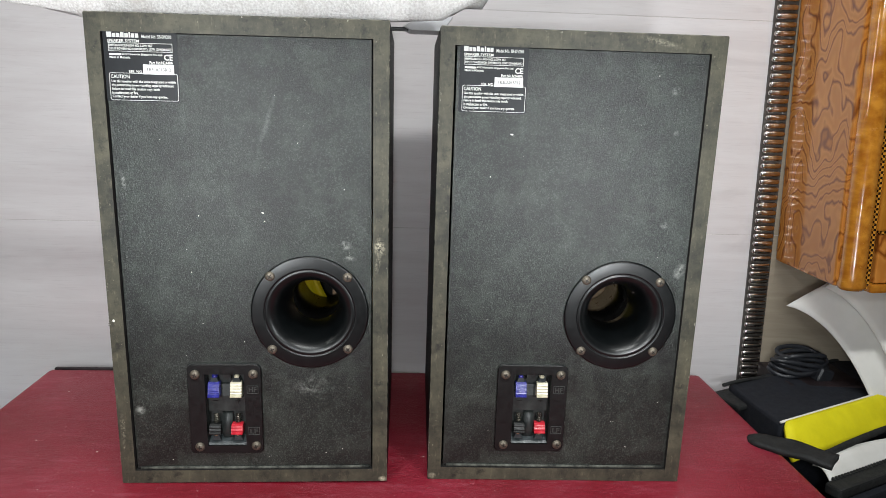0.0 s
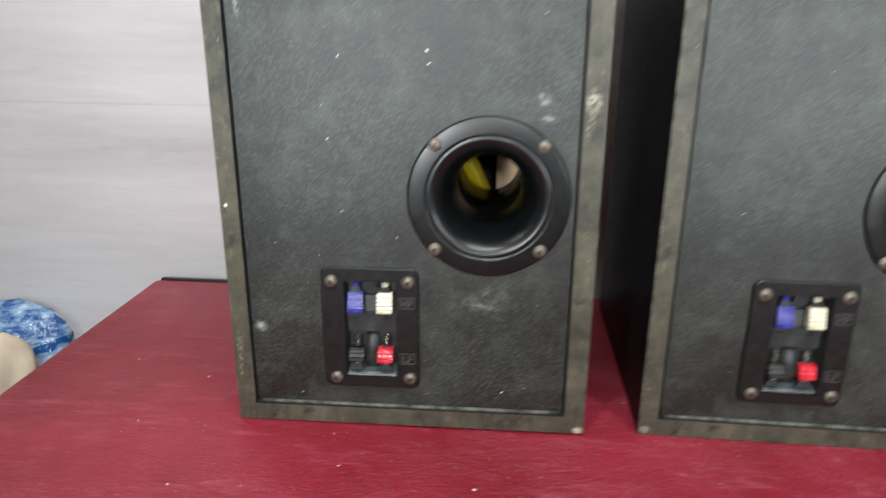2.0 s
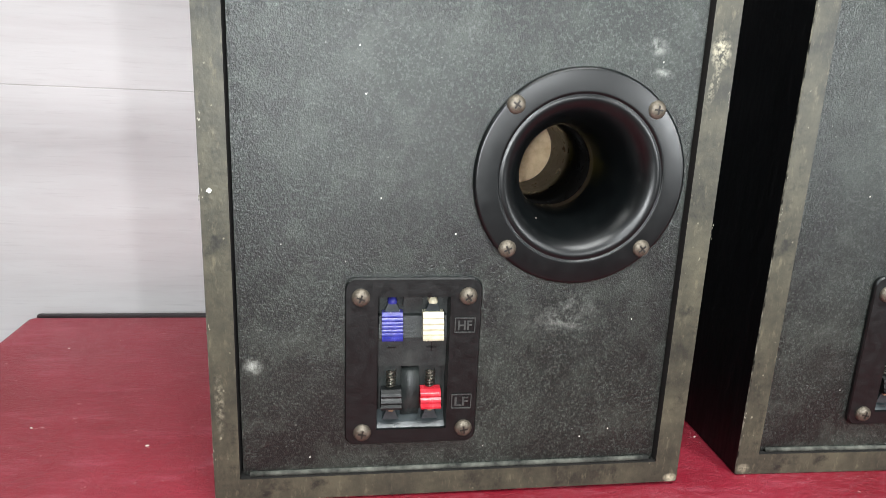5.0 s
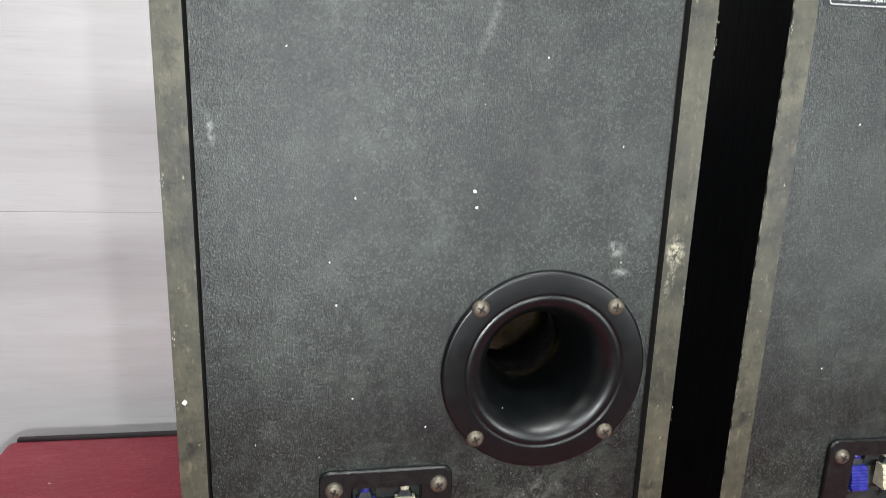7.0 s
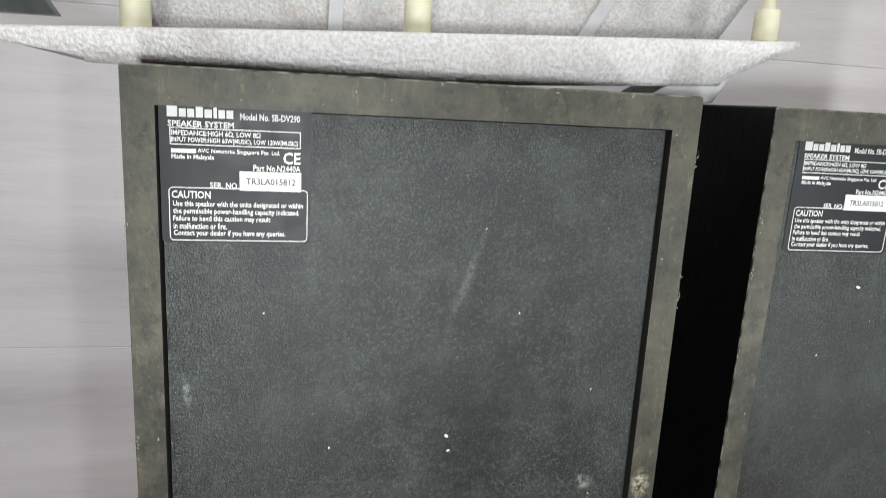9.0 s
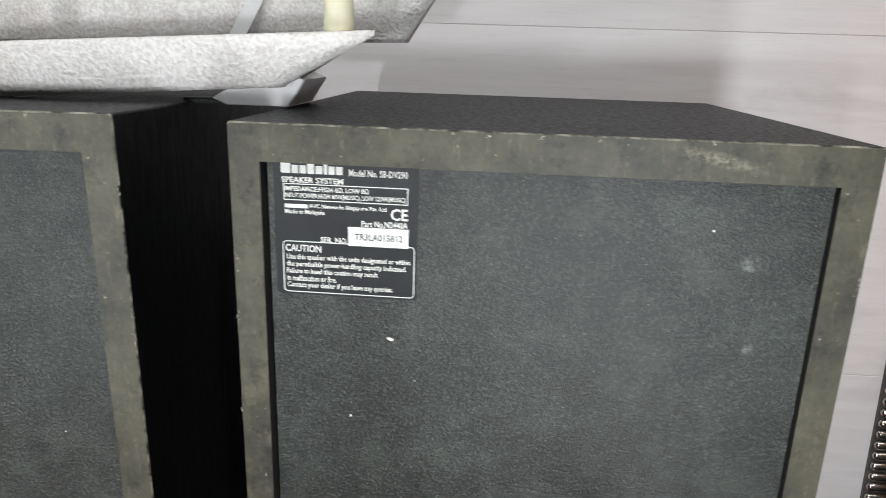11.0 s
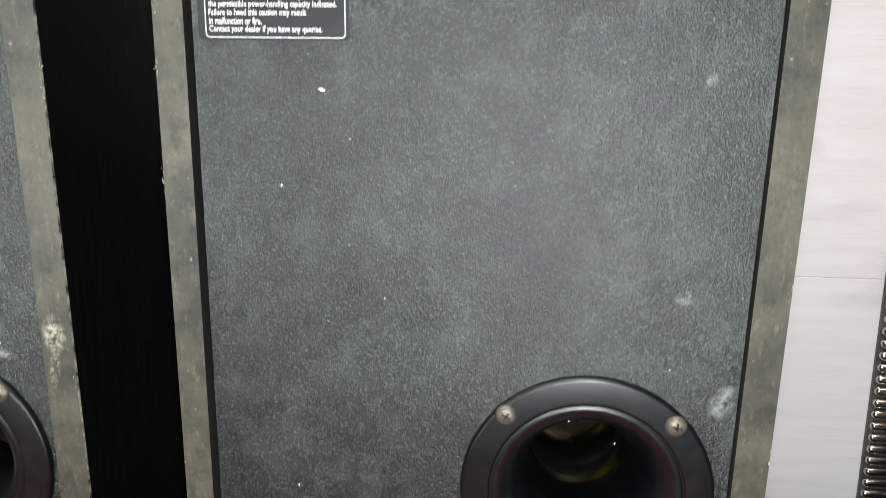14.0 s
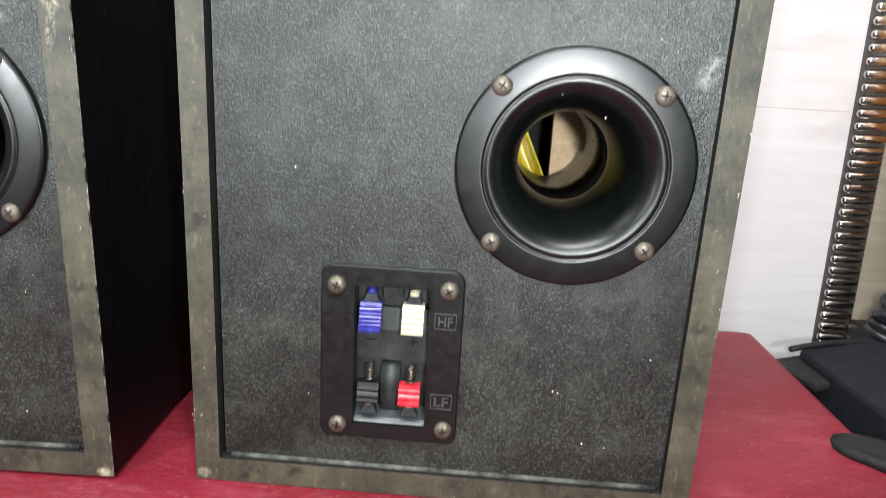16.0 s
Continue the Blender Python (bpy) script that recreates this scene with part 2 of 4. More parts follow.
FILM = surface("yellow_film", lin(190, 170, 20), lin(220, 200, 50), 0.2, scale=40)
SCREW = surface("bronzed_steel", lin(88, 82, 72), lin(124, 116, 104), 0.48, 0.65, scale=500, grain=0.3, grain_scale=1500, grain_depth=0.0003)
SLOT = surface("dark_slot", lin(26, 22, 18), lin(40, 34, 28), 0.6, scale=300)
STEEL = surface("spring_steel", lin(92, 90, 82), lin(126, 122, 112), 0.3, 0.9, scale=300)
BLUE = surface("blue_plastic", lin(36, 38, 110), lin(52, 54, 138), 0.22, scale=200)
CREAM = surface("cream_plastic", lin(176, 170, 144), lin(198, 192, 168), 0.3, scale=200)
RED = surface("red_plastic", lin(170, 28, 42), lin(192, 46, 58), 0.22, scale=200)
LABEL = surface("label_foil", lin(18, 20, 24), lin(28, 30, 34), 0.46, scale=60, rough_var=0.06, spec=0.35)
INK = surface("white_print", lin(212, 212, 208), lin(226, 226, 222), 0.5, scale=200)
PAPER = surface("white_label_paper", lin(222, 222, 220), lin(234, 234, 232), 0.5, scale=100)
DARK_INK = surface("grey_print", lin(70, 70, 72), lin(90, 90, 90), 0.6, scale=100)
CHIP = surface("chipped_paint", lin(206, 204, 190), lin(230, 228, 218), 0.7, scale=400)
RAW_WOOD = surface("torn_board", lin(104, 100, 86), lin(198, 194, 176), 0.75, scale=700, grain=0.5, grain_scale=700)
DUST = surface("settled_dust", lin(34, 36, 33), lin(104, 106, 98), 0.85, scale=120, grain=0.6, grain_scale=800)
RED_TOP = red_top_material()
TABLE_SIDE = surface("dark_table_edge", lin(30, 22, 24), lin(44, 34, 36), 0.5, scale=40)
WALL = plank_wall_material("pale_plank_wall", lin(234, 230, 231), lin(224, 218, 219), lin(188, 180, 181))
# taupe boards, darkened in colour for the shade under the wall cabinet
TAUPE_SHADED = plank_wall_material("shaded_taupe_plank_wall", lin(176, 164, 146), lin(158, 146, 128), lin(132, 118, 100))
SEAM = surface("board_joint", lin(196, 190, 188), lin(208, 202, 200), 0.7, scale=60, space=True)
PAINT = surface("matt_wall_paint", lin(118, 113, 106), lin(130, 125, 118), 0.8, scale=6, grain=0.1, grain_scale=80, space=True)
FLOOR = surface("grey_floor_tile", lin(84, 80, 76), lin(98, 94, 88), 0.4, scale=4, space=True)
CHROME = surface("dark_chrome", lin(176, 170, 165), lin(206, 200, 196), 0.20, 1.0, scale=60, rough_var=0.05)
CHROME_BED = surface("strip_backing", lin(62, 58, 55), lin(86, 82, 78), 0.4, scale=60)
BURL, INLAY = burl_material(), inlay_material()
MOULD = surface("gilded_moulding", lin(150, 88, 22), lin(196, 132, 46), 0.18, scale=40, stretch=(2, 2, 0.3), coat=0.6)
SMOKED = surface("smoked_glass", lin(10, 12, 12), lin(18, 20, 20), 0.06, scale=10)
SILVER = silver_material()
SMOOTH_SILVER = surface("smooth_grey_plastic", lin(196, 195, 196), lin(216, 215, 216), 0.35, scale=50)
GREY_CAP = surface("dark_grey_plastic", lin(70, 74, 74), lin(92, 96, 96), 0.4, scale=60)
PEG = surface("ivory_peg", lin(214, 208, 176), lin(228, 223, 196), 0.45, scale=100)
NAVY = surface("navy_cloth", lin(12, 15, 24), lin(20, 24, 34), 0.85, scale=60, grain=0.5, grain_scale=900)
BLACK_CLOTH = surface("black_webbing", lin(20, 21, 21), lin(36, 37, 37), 0.75, scale=80, grain=0.6, grain_scale=700)
YELLOW = surface("yellow_cloth", lin(218, 206, 6), lin(234, 222, 20), 0.7, scale=30, grain=0.2)
SHEET = surface("white_sheet", lin(222, 220, 214), lin(236, 234, 230), 0.6, scale=14)
CABLE = surface("grey_cable", lin(36, 38, 42), lin(54, 56, 62), 0.4, scale=40)
# dark and pale blue streaks put the shading of the folds into the colour
BLUE_BAG = surface("blue_polythene_folds", lin(34, 84, 146), lin(176, 206, 232), 0.22, scale=30, stretch=(1, 1, 3), lo=0.42, hi=0.6, grain=0.6, grain_scale=60, grain_depth=0.006)
BEIGE = surface("beige_cloth", lin(196, 176, 150), lin(222, 206, 184), 0.8, scale=22, grain=0.4)


# ---------------------------------------------------------------- mesh helpers
def mesh_of(bm, name, materials, smooth=False):
    me = bpy.data.meshes.new(name)
    bmesh.ops.recalc_face_normals(bm, faces=bm.faces)
    if smooth:
        for f in bm.faces:
            f.smooth = True
    bm.to_mesh(me)
    bm.free()
    for m in materials if isinstance(materials, (list, tuple)) else [materials]:
        me.materials.append(m)
    return me


def part(name, bm, material, parent=None, label="", smooth=False, at=None):
    me = bm if isinstance(bm, bpy.types.Mesh) else mesh_of(bm, name, material, smooth)
    ob = new(name, me)
    ob.parent = parent
    if at is not None:
        ob.matrix_basis = at if isinstance(at, Matrix) else Matrix.Translation(at)
    if label:
        ob["label"] = label
    return ob


def empty(name, m, label, category, group="", kind=""):
    ob = new(name)
    ob.empty_display_size = 0.02
    ob.matrix_basis = m
    return tagged(ob, label, category, group, kind)


def box(lo, hi, bevel=0.0, bm=None, segments=2):
    bm2 = bmesh.new()
    c = [(a + b) / 2 for a, b in zip(lo, hi)]
    s = [abs(b - a) for a, b in zip(lo, hi)]
    bmesh.ops.create_cube(bm2, size=1, matrix=Matrix.Translation(c) @ Matrix.Diagonal((*s, 1)))
    if bevel:
        bmesh.ops.bevel(bm2, geom=bm2.edges[:], offset=bevel, segments=segments, affect="EDGES", profile=0.6)
    if bm is None:
        return bm2
    tmp = bpy.data.meshes.new("tmp")
    bm2.to_mesh(tmp)
    bm2.free()
    bm.from_mesh(tmp)
    bpy.data.meshes.remove(tmp)
    return bm


def lathe(profile, steps=48, closed=False):
    """Turns (radius, depth) about the y axis."""
    bm = bmesh.new()
    rings = []
    for r, y in profile:
        if r < 1e-6:
            rings.append([bm.verts.new((0, y, 0))])
        else:
            rings.append([bm.verts.new((r * math.cos(2 * math.pi * i / steps), y, r * math.sin(2 * math.pi * i / steps))) for i in range(steps)])
    pairs = list(zip(rings, rings[1:])) + ([(rings[-1], rings[0])] if closed else [])
    for a, b in pairs:
        for i in range(steps):
            j = (i + 1) % steps
            if len(a) == 1 and len(b) > 1:
                bm.faces.new((a[0], b[i], b[j]))
            elif len(b) == 1 and len(a) > 1:
                bm.faces.new((a[i], b[0], a[j]))
            elif len(a) > 1:
                bm.faces.new((a[i], b[i], b[j], a[j]))
    return bm


def round_rect(x0, z0, x1, z1, r, n=6):
    pts = []
    for cx, cz, a0 in ((x1 - r, z1 - r, 0), (x0 + r, z1 - r, 90), (x0 + r, z0 + r, 180), (x1 - r, z0 + r, 270)):
        for i in range(n + 1):
            a = radians(a0 + 90 * i / n)
            pts.append((cx + r * math.cos(a), cz + r * math.sin(a)))
    return pts


def star_ray(cx, cz, a, x0, z0, x1, z1):
    """Where the ray from (cx, cz) at angle a leaves the rectangle."""
    dx, dz = math.cos(a), math.sin(a)
    k = min([((x1 if dx > 0 else x0) - cx) / dx if abs(dx) > 1e-9 else 1e9, ((z1 if dz > 0 else z0) - cz) / dz if abs(dz) > 1e-9 else 1e9])
    return cx + k * dx, cz + k * dz


def ray_poly(cx, cz, a, poly):
    """Where the ray from (cx, cz) at angle a crosses a polygon round it."""
    d = Vector((math.cos(a), math.sin(a)))
    best = None
    for (x0, z0), (x1, z1) in zip(poly, poly[1:] + poly[:1]):
        e = Vector((x1 - x0, z1 - z0))
        den = d.x * e.y - d.y * e.x
        if abs(den) < 1e-12:
            continue
        w = Vector((x0 - cx, z0 - cz))
        k, s = (w.x * e.y - w.y * e.x) / den, (w.x * d.y - w.y * d.x) / den
        if k > 0 and -1e-6 <= s <= 1 + 1e-6:
            best = k if best is None else min(best, k)
    return cx + best * d.x, cz + best * d.y


def prism(outer, y0, y1, inner=None, bevel=0.0, bm=None):
    """A plate between depths y0 (seen side) and y1, its outline and hole as equal numbers of (x, z)."""
    bm = bm or bmesh.new()
    n = len(outer)

    def ring(pts, y):
        return [bm.verts.new((x, y, z)) for x, z in pts]

    def skirt(a, b):
        for i in range(n):
            bm.faces.new((a[i], a[(i + 1) % n], b[(i + 1) % n], b[i]))

    if bevel:
        cx, cz = sum(p[0] for p in outer) / n, sum(p[1] for p in outer) / n
        small = []
        for x, z in outer:
            d = math.hypot(x - cx, z - cz)
            small.append((x - (x - cx) / d * bevel, z - (z - cz) / d * bevel))
        front, mid = ring(small, y0), ring(outer, y0 + bevel)
        skirt(front, mid)
    else:
        front = mid = ring(outer, y0)
    back = ring(outer, y1)
    skirt(mid, back)
    if inner:
        fi, bi = ring(inner, y0), ring(inner, y1)
        skirt(front, fi)
        skirt(fi, bi)
        skirt(back, bi)
    else:
        bm.faces.new(front)
        bm.faces.new(back)
    return bm


def profile_x(pts, x0, x1, bm=None):
    """Extrudes a (y, z) outline along x."""
    bm = bm or bmesh.new()
    a = [bm.verts.new((x0, y, z)) for y, z in pts]
    b = [bm.verts.new((x1, y, z)) for y, z in pts]
    bm.faces.new(a)
    bm.faces.new(b)
    for i in range(len(pts)):
        j = (i + 1) % len(pts)
        bm.faces.new((a[i], a[j], b[j], b[i]))
    return bm


def tube_along(points, radius, sides=8, closed=False):
    bm = bmesh.new()
    pts = [Vector(p) for p in points]
    rings = []
    for i, p in enumerate(pts):
        a = pts[i - 1] if i or closed else p
        b = pts[(i + 1) % len(pts)] if i < len(pts) - 1 or closed else p
        q = (b - a).to_track_quat("Z", "Y")
        rings.append([bm.verts.new(p + q @ Vector((radius * math.cos(2 * math.pi * k / sides), radius * math.sin(2 * math.pi * k / sides), 0))) for k in range(sides)])
    for a, b in list(zip(rings, rings[1:])) + ([(rings[-1], rings[0])] if closed else []):
        for k in range(sides):
            bm.faces.new((a[k], a[(k + 1) % sides], b[(k + 1) % sides], b[k]))
    if not closed:
        bm.faces.new(rings[0])
        bm.faces.new(rings[-1])
    return bm


def sheet(f, nu, nv, thick):
    """A bent sheet: f(u, v) with u and v from 0 to 1, thickened."""
    bm = bmesh.new()
    g = [[bm.verts.new(f(i / nu, j / nv)) for j in range(nv + 1)] for i in range(nu + 1)]
    for i in range(nu):
        for j in range(nv):
            bm.faces.new((g[i][j], g[i + 1][j], g[i + 1][j + 1], g[i][j + 1]))
    bm.normal_update()
    bmesh.ops.solidify(bm, geom=bm.faces[:], thickness=thick)
    return bm


TEXTS = {}


def text_mesh(words, width, height, material):
    """Flat lettering in the xz plane, from its lower left corner, scaled to a width and height."""
    key = (words, round(width, 5), round(height, 5), material.name)
    if key not in TEXTS:
        cu = bpy.data.curves.new("lettering", "FONT")
        cu.body, cu.size, cu.resolution_u, cu.offset = words, 1.0, 2, 0.020
        ob = new("lettering", cu)
        bpy.context.view_layer.update()
        me = bpy.data.meshes.new_from_object(ob.evaluated_get(bpy.context.evaluated_depsgraph_get()))
        bpy.data.objects.remove(ob)
        co = np.zeros(len(me.vertices) * 3)
        me.vertices.foreach_get("co", co)
        co = co.reshape(-1, 3)
        lo, hi = co.min(0), co.max(0)
        out = np.zeros_like(co)
        out[:, 0] = (co[:, 0] - lo[0]) / (hi[0] - lo[0]) * width
        out[:, 2] = (co[:, 1] - lo[1]) / (hi[1] - lo[1]) * height
        me.vertices.foreach_set("co", out.ravel())
        me.materials.clear()
        me.materials.append(material)
        me.update()
        TEXTS[key] = me
    return TEXTS[key]


# ---------------------------------------------------------------- room
def block(name, lo, hi, material, label, category, bevel=0.0):
    return tagged(part(name, box(lo, hi, bevel), material), label, category, kind="structure")


WALL_Y, SEAM_Z = 0.290, 0.171
FLOOR_Z, CEIL_Z = -0.75, 1.86
block("floor", (-2.0, -3.0, FLOOR_Z - 0.05), (2.4, 0.45, FLOOR_Z), FLOOR, "grey polished tile floor of the room", "floor")
# ceiling and three walls out of view, added in mid grey to limit bounce
block("ceiling", (-2.0, -3.0, CEIL_Z), (2.4, 0.45, CEIL_Z + 0.05), PAINT, "unseen grey-beige ceiling added to close the room", "ceiling")
block("wall_west", (-2.05, -3.0, FLOOR_Z), (-2.0, 0.45, CEIL_Z), PAINT, "unseen grey-beige side wall added to close the room", "wall")
block("wall_east", (2.4, -3.0, FLOOR_Z), (2.45, 0.45, CEIL_Z), PAINT, "unseen grey-beige side wall added to close the room", "wall")
block("wall_south", (-2.0, -3.05, FLOOR_Z), (2.4, -3.0, CEIL_Z), PAINT, "unseen grey-beige end wall added to close the room", "wall")
wall = block("wall_north", (-2.0, WALL_Y + 0.0004, FLOOR_Z), (2.4, WALL_Y + 0.10, CEIL_Z), SEAM, "wall clad in pale wood-grain planks with thin level joints", "wall")

LEAN = 0.030


def strip_x(z):
    return 0.681 - LEAN * z


z = SEAM_Z - 4 * 0.2585
plank_heights = []
while z < CEIL_Z:
    plank_heights.append((max(z, FLOOR_Z), min(z + 0.2585, CEIL_Z)))
    z += 0.2585
for z0, z1 in plank_heights:
    if z1 - z0 < 0.02:
        continue
    for x0, x1, material in ((-2.0, -0.72, WALL), (-0.72, 0.695, WALL), (0.695, 2.4, TAUPE_SHADED)):
        part("plank", box((x0 + 0.0003, WALL_Y, z0 + 0.0003), (x1 - 0.0003, WALL_Y + 0.0085, z1 - 0.0003), 0.0002, segments=1), material, wall)

# ribbed chrome strip between the pale boards and the darker taupe ones
strip = empty("trim", Matrix.Identity(4), "ribbed dark chrome trim strip running up the wall", "trim", kind="structure")
lean_m = pose(strip_x(0), WALL_Y, 0, 0, -math.degrees(math.atan(LEAN)), 0)
part("backing", box((-0.001, -0.003, -0.72), (0.0272, -0.0005, 1.7)), CHROME_BED, strip, at=lean_m)
bm = bmesh.new()
rows = []
for x, k in ((0.0, 0.15), (0.0006, 0.62), (0.0016, 0.88), (0.0030, 1.0), (0.0235, 1.0), (0.0249, 0.88), (0.0258, 0.62), (0.0262, 0.15)):
    rows.append([bm.verts.new((x, -0.0044 * k * math.sin(math.pi * n / 10), 0.0040 * k * math.cos(math.pi * n / 10))) for n in range(11)])
for p, q in zip(rows, rows[1:]):
    for n in range(10):
        bm.faces.new((p[n], p[n + 1], q[n + 1], q[n]))
bm.faces.new(rows[0])
bm.faces.new(rows[-1])
rib = mesh_of(bm, "rib", CHROME, True)
for i in range(120):
    part("rib", rib, CHROME, strip, at=lean_m @ Matrix.Translation((0, -0.003, -0.28 + i * 0.0098)))

# ---------------------------------------------------------------- table
TX0, TX1, TY1 = -0.180, 0.608, 0.252
table = empty("table", pose(0, 0, -0.75), "low table with a worn dark red leatherette top", "table")
me = mesh_of(box((TX0, -0.24, 0.705), (TX1, TY1 - 0.006, 0.75), 0.004), "tabletop", RED_TOP)
part("tabletop", me, RED_TOP, table, "worn dark red leatherette top")
part("back_edging", box((TX0 + 0.004, TY1 - 0.0055, 0.70), (0.110, TY1, 0.7508), 0.0015), TABLE_SIDE, table, "dark edging strip")
for lx in (TX0 + 0.05, TX1 - 0.05):
    for ly in (-0.19, TY1 - 0.06):
        part("leg", box((lx - 0.022, ly - 0.022, 0.0), (lx + 0.022, ly + 0.022, 0.7045), 0.003), TABLE_SIDE, table)

rng = random.Random(77)
bm = bmesh.new()
for x, y in [(0.165, -0.029), (0.076, -0.045), (0.025, -0.069), (0.145, -0.041), (0.009, -0.093), (-0.070, -0.023), (0.157, -0.060), (-0.109, 0.074), (-0.10, 0.197)] + [(rng.uniform(-0.15, 0.58), rng.uniform(-0.2, 0.2)) for _ in range(10)]:
    r = rng.uniform(0.0003, 0.0009)
    c = bmesh.ops.create_icosphere(bm, subdivisions=1, radius=r, matrix=Matrix.Translation((x, y, r * 0.45)) @ pose(0, 0, 0, 0, 0, rng.uniform(0, 180)) @ Matrix.Diagonal((1.4, 0.8, 0.45, 1)))
tagged(part("crumbs", bm, CHIP), "pale crumbs and grit scattered over the red tabletop", "crumbs", kind="stuff")

# ---------------------------------------------------------------- speakers
W, H, D = 0.2245, 0.3835, 0.215
RL, RR, RT, RB = 0.0115, 0.0125, 0.0140, 0.0120
INSET = 0.0028


def pan_screw(parent, x, y, z, turn, r=0.0041):
    prof = [(r, 0.0), (r * 0.99, -0.0006), (r * 0.90, -0.0013), (r * 0.7, -0.0020), (r * 0.4, -0.0024), (0.0, -0.0025)]
    if "screw" not in SHARED:
        SHARED["screw"] = mesh_of(lathe(prof, 20), "screw", SCREW, True)
        bm = box((-0.0019, -0.00262, -0.0004), (0.0019, -0.0016, 0.0004))
        box((-0.0004, -0.00262, -0.0019), (0.0004, -0.0016, 0.0019), 0, bm)
        SHARED["slot"] = mesh_of(bm, "cross_slot", SLOT)
    s = part("screw", SHARED["screw"], SCREW, parent, at=pose(x, y, z, 0, turn, 0))
    part("cross_slot", SHARED["slot"], SLOT, s)
    return s


SHARED = {}


def flake(parent, name, x, z, w, h, material, seed, y, turn=0.0):
    """A thin chip with a ragged outline, lying on a face."""
    rng = random.Random(seed)
    n = 11
    bm = bmesh.new()
    pts = []
    for i in range(n):
        a = 2 * math.pi * i / n
        k = 0.65 + 0.35 * rng.random()
        pts.append((w / 2 * k * math.cos(a), h / 2 * k * math.sin(a)))
    prism(pts, -0.00022, 0.0, bm=bm)
    return part(name, bm, material, parent, at=pose(x, y, z, 0, turn, 0))


LABEL_LINES = (
    # words, left, top, right, bottom as parts of the label
    ("Model No. SB-DV290", 0.525, 0.050, 0.925, 0.100), ("SPEAKER SYSTEM", 0.058, 0.120, 0.485, 0.162),
    ("IMPEDANCE:HIGH 6\u03a9, LOW 8\u03a9", 0.078, 0.185, 0.660, 0.228), ("INPUT POWER:HIGH 60W(MUSIC), LOW 120W(MUSIC)", 0.078, 0.235, 0.912, 0.280),
    ("AVC Networks Singapore Pte. Ltd.", 0.245, 0.312, 0.790, 0.350), ("Made in Malaysia", 0.075, 0.356, 0.352, 0.398),
    ("CE", 0.812, 0.318, 0.930, 0.405), ("Part No.N2440A", 0.610, 0.416, 0.930, 0.462), ("SER. NO.", 0.322, 0.552, 0.512, 0.594),
    ("CAUTION", 0.070, 0.618, 0.325, 0.672), ("Use this speaker with the units designated or within", 0.076, 0.692, 0.950, 0.742),
    ("the permissible power-handling capacity indicated.", 0.076, 0.746, 0.925, 0.796), ("Failure to heed this caution may result", 0.076, 0.800, 0.725, 0.850),
    ("in malfunction or fire.", 0.076, 0.854, 0.430, 0.898), ("Contact your dealer if you have any queries.", 0.076, 0.906, 0.830, 0.958),
)


def rating_label(parent, x0, z0, x1, z1, y):
    w, h = x1 - x0, z1 - z0
    lab = part("rating_label", prism(round_rect(0, 0, w, h, 0.0012, 3), -0.0003, 0.0), LABEL, parent, "black foil label with white print", at=(x0, y, z0))

    def px(f):
        return f * w

    def pz(f):
        return h * (1 - f)

    for words, l, t, r, b in LABEL_LINES:
        part("text_line", text_mesh(words, px(r - l), h * (b - t), INK), INK, lab, at=(px(l), -0.00045, pz(b)))
    # maker's mark and name as plain blocks
    edge = 0.055
    for k, wide in enumerate((0.066, 0.044, 0.044, 0.046, 0.048, 0.022, 0.042, 0.044)):
        top = 0.020 if k in (0, 3, 5) else 0.036
        part("mark_block", box((px(edge), -0.00046, pz(0.094)), (px(edge + wide), -0.0003, pz(top))), INK, lab)
        edge += wide + 0.010
    part("name_bar", box((px(0.075), -0.00046, pz(0.346)), (px(0.235), -0.0003, pz(0.318))), INK, lab)
    t = 0.00032

    def outline(l, tp, r, b, rad):
        o = round_rect(px(l), pz(b), px(r), pz(tp), rad, 4)
        i = round_rect(px(l) + t, pz(b) + t, px(r) - t, pz(tp) - t, max(rad - t, 0.00005), 4)
        return prism(o, -0.00045, -0.0003, i)

    part("ruled_box", outline(0.068, 0.168, 0.930, 0.290, 0.0002), INK, lab)
    part("ruled_box", outline(0.050, 0.592, 0.982, 0.985, 0.0016), INK, lab)
    sticker = part("serial_sticker", prism(round_rect(px(0.518), pz(0.606), px(0.936), pz(0.466), 0.0001, 1), -0.0006, -0.0003), PAPER, lab, "white paper strip")
    part("text_line", text_mesh("TR3LA015812", px(0.335), h * 0.050, DARK_INK), DARK_INK, lab, at=(px(0.562), -0.00068, pz(0.562)))
    return lab


def lever_mesh(name, material, w, h, depth, ribs):
    """A spring-clip lever: a shallow-ribbed face that swells towards a lip at its foot."""
    pts = [(0.0, 0.0), (-depth - 0.0006, 0.0), (-depth - 0.0013, 0.0004), (-depth - 0.0013, 0.0013), (-depth - 0.0006, 0.0018)]
    z0, z1 = 0.0022, h - 0.0006
    for i in range(ribs):
        a, b = z0 + (z1 - z0) * i / ribs, z0 + (z1 - z0) * (i + 0.7) / ribs
        back = 0.0026 * ((a - z0) / (z1 - z0)) ** 1.5
        pts += [(-depth + back, a), (-depth - 0.00025 + back, (a + b) / 2), (-depth + back + 0.0001, b), (-depth + back + 0.0003, b + 0.0002)]
    pts += [(-depth + 0.0030, h), (0.0, h)]
    return mesh_of(profile_x(pts, -w / 2, w / 2), name, material)


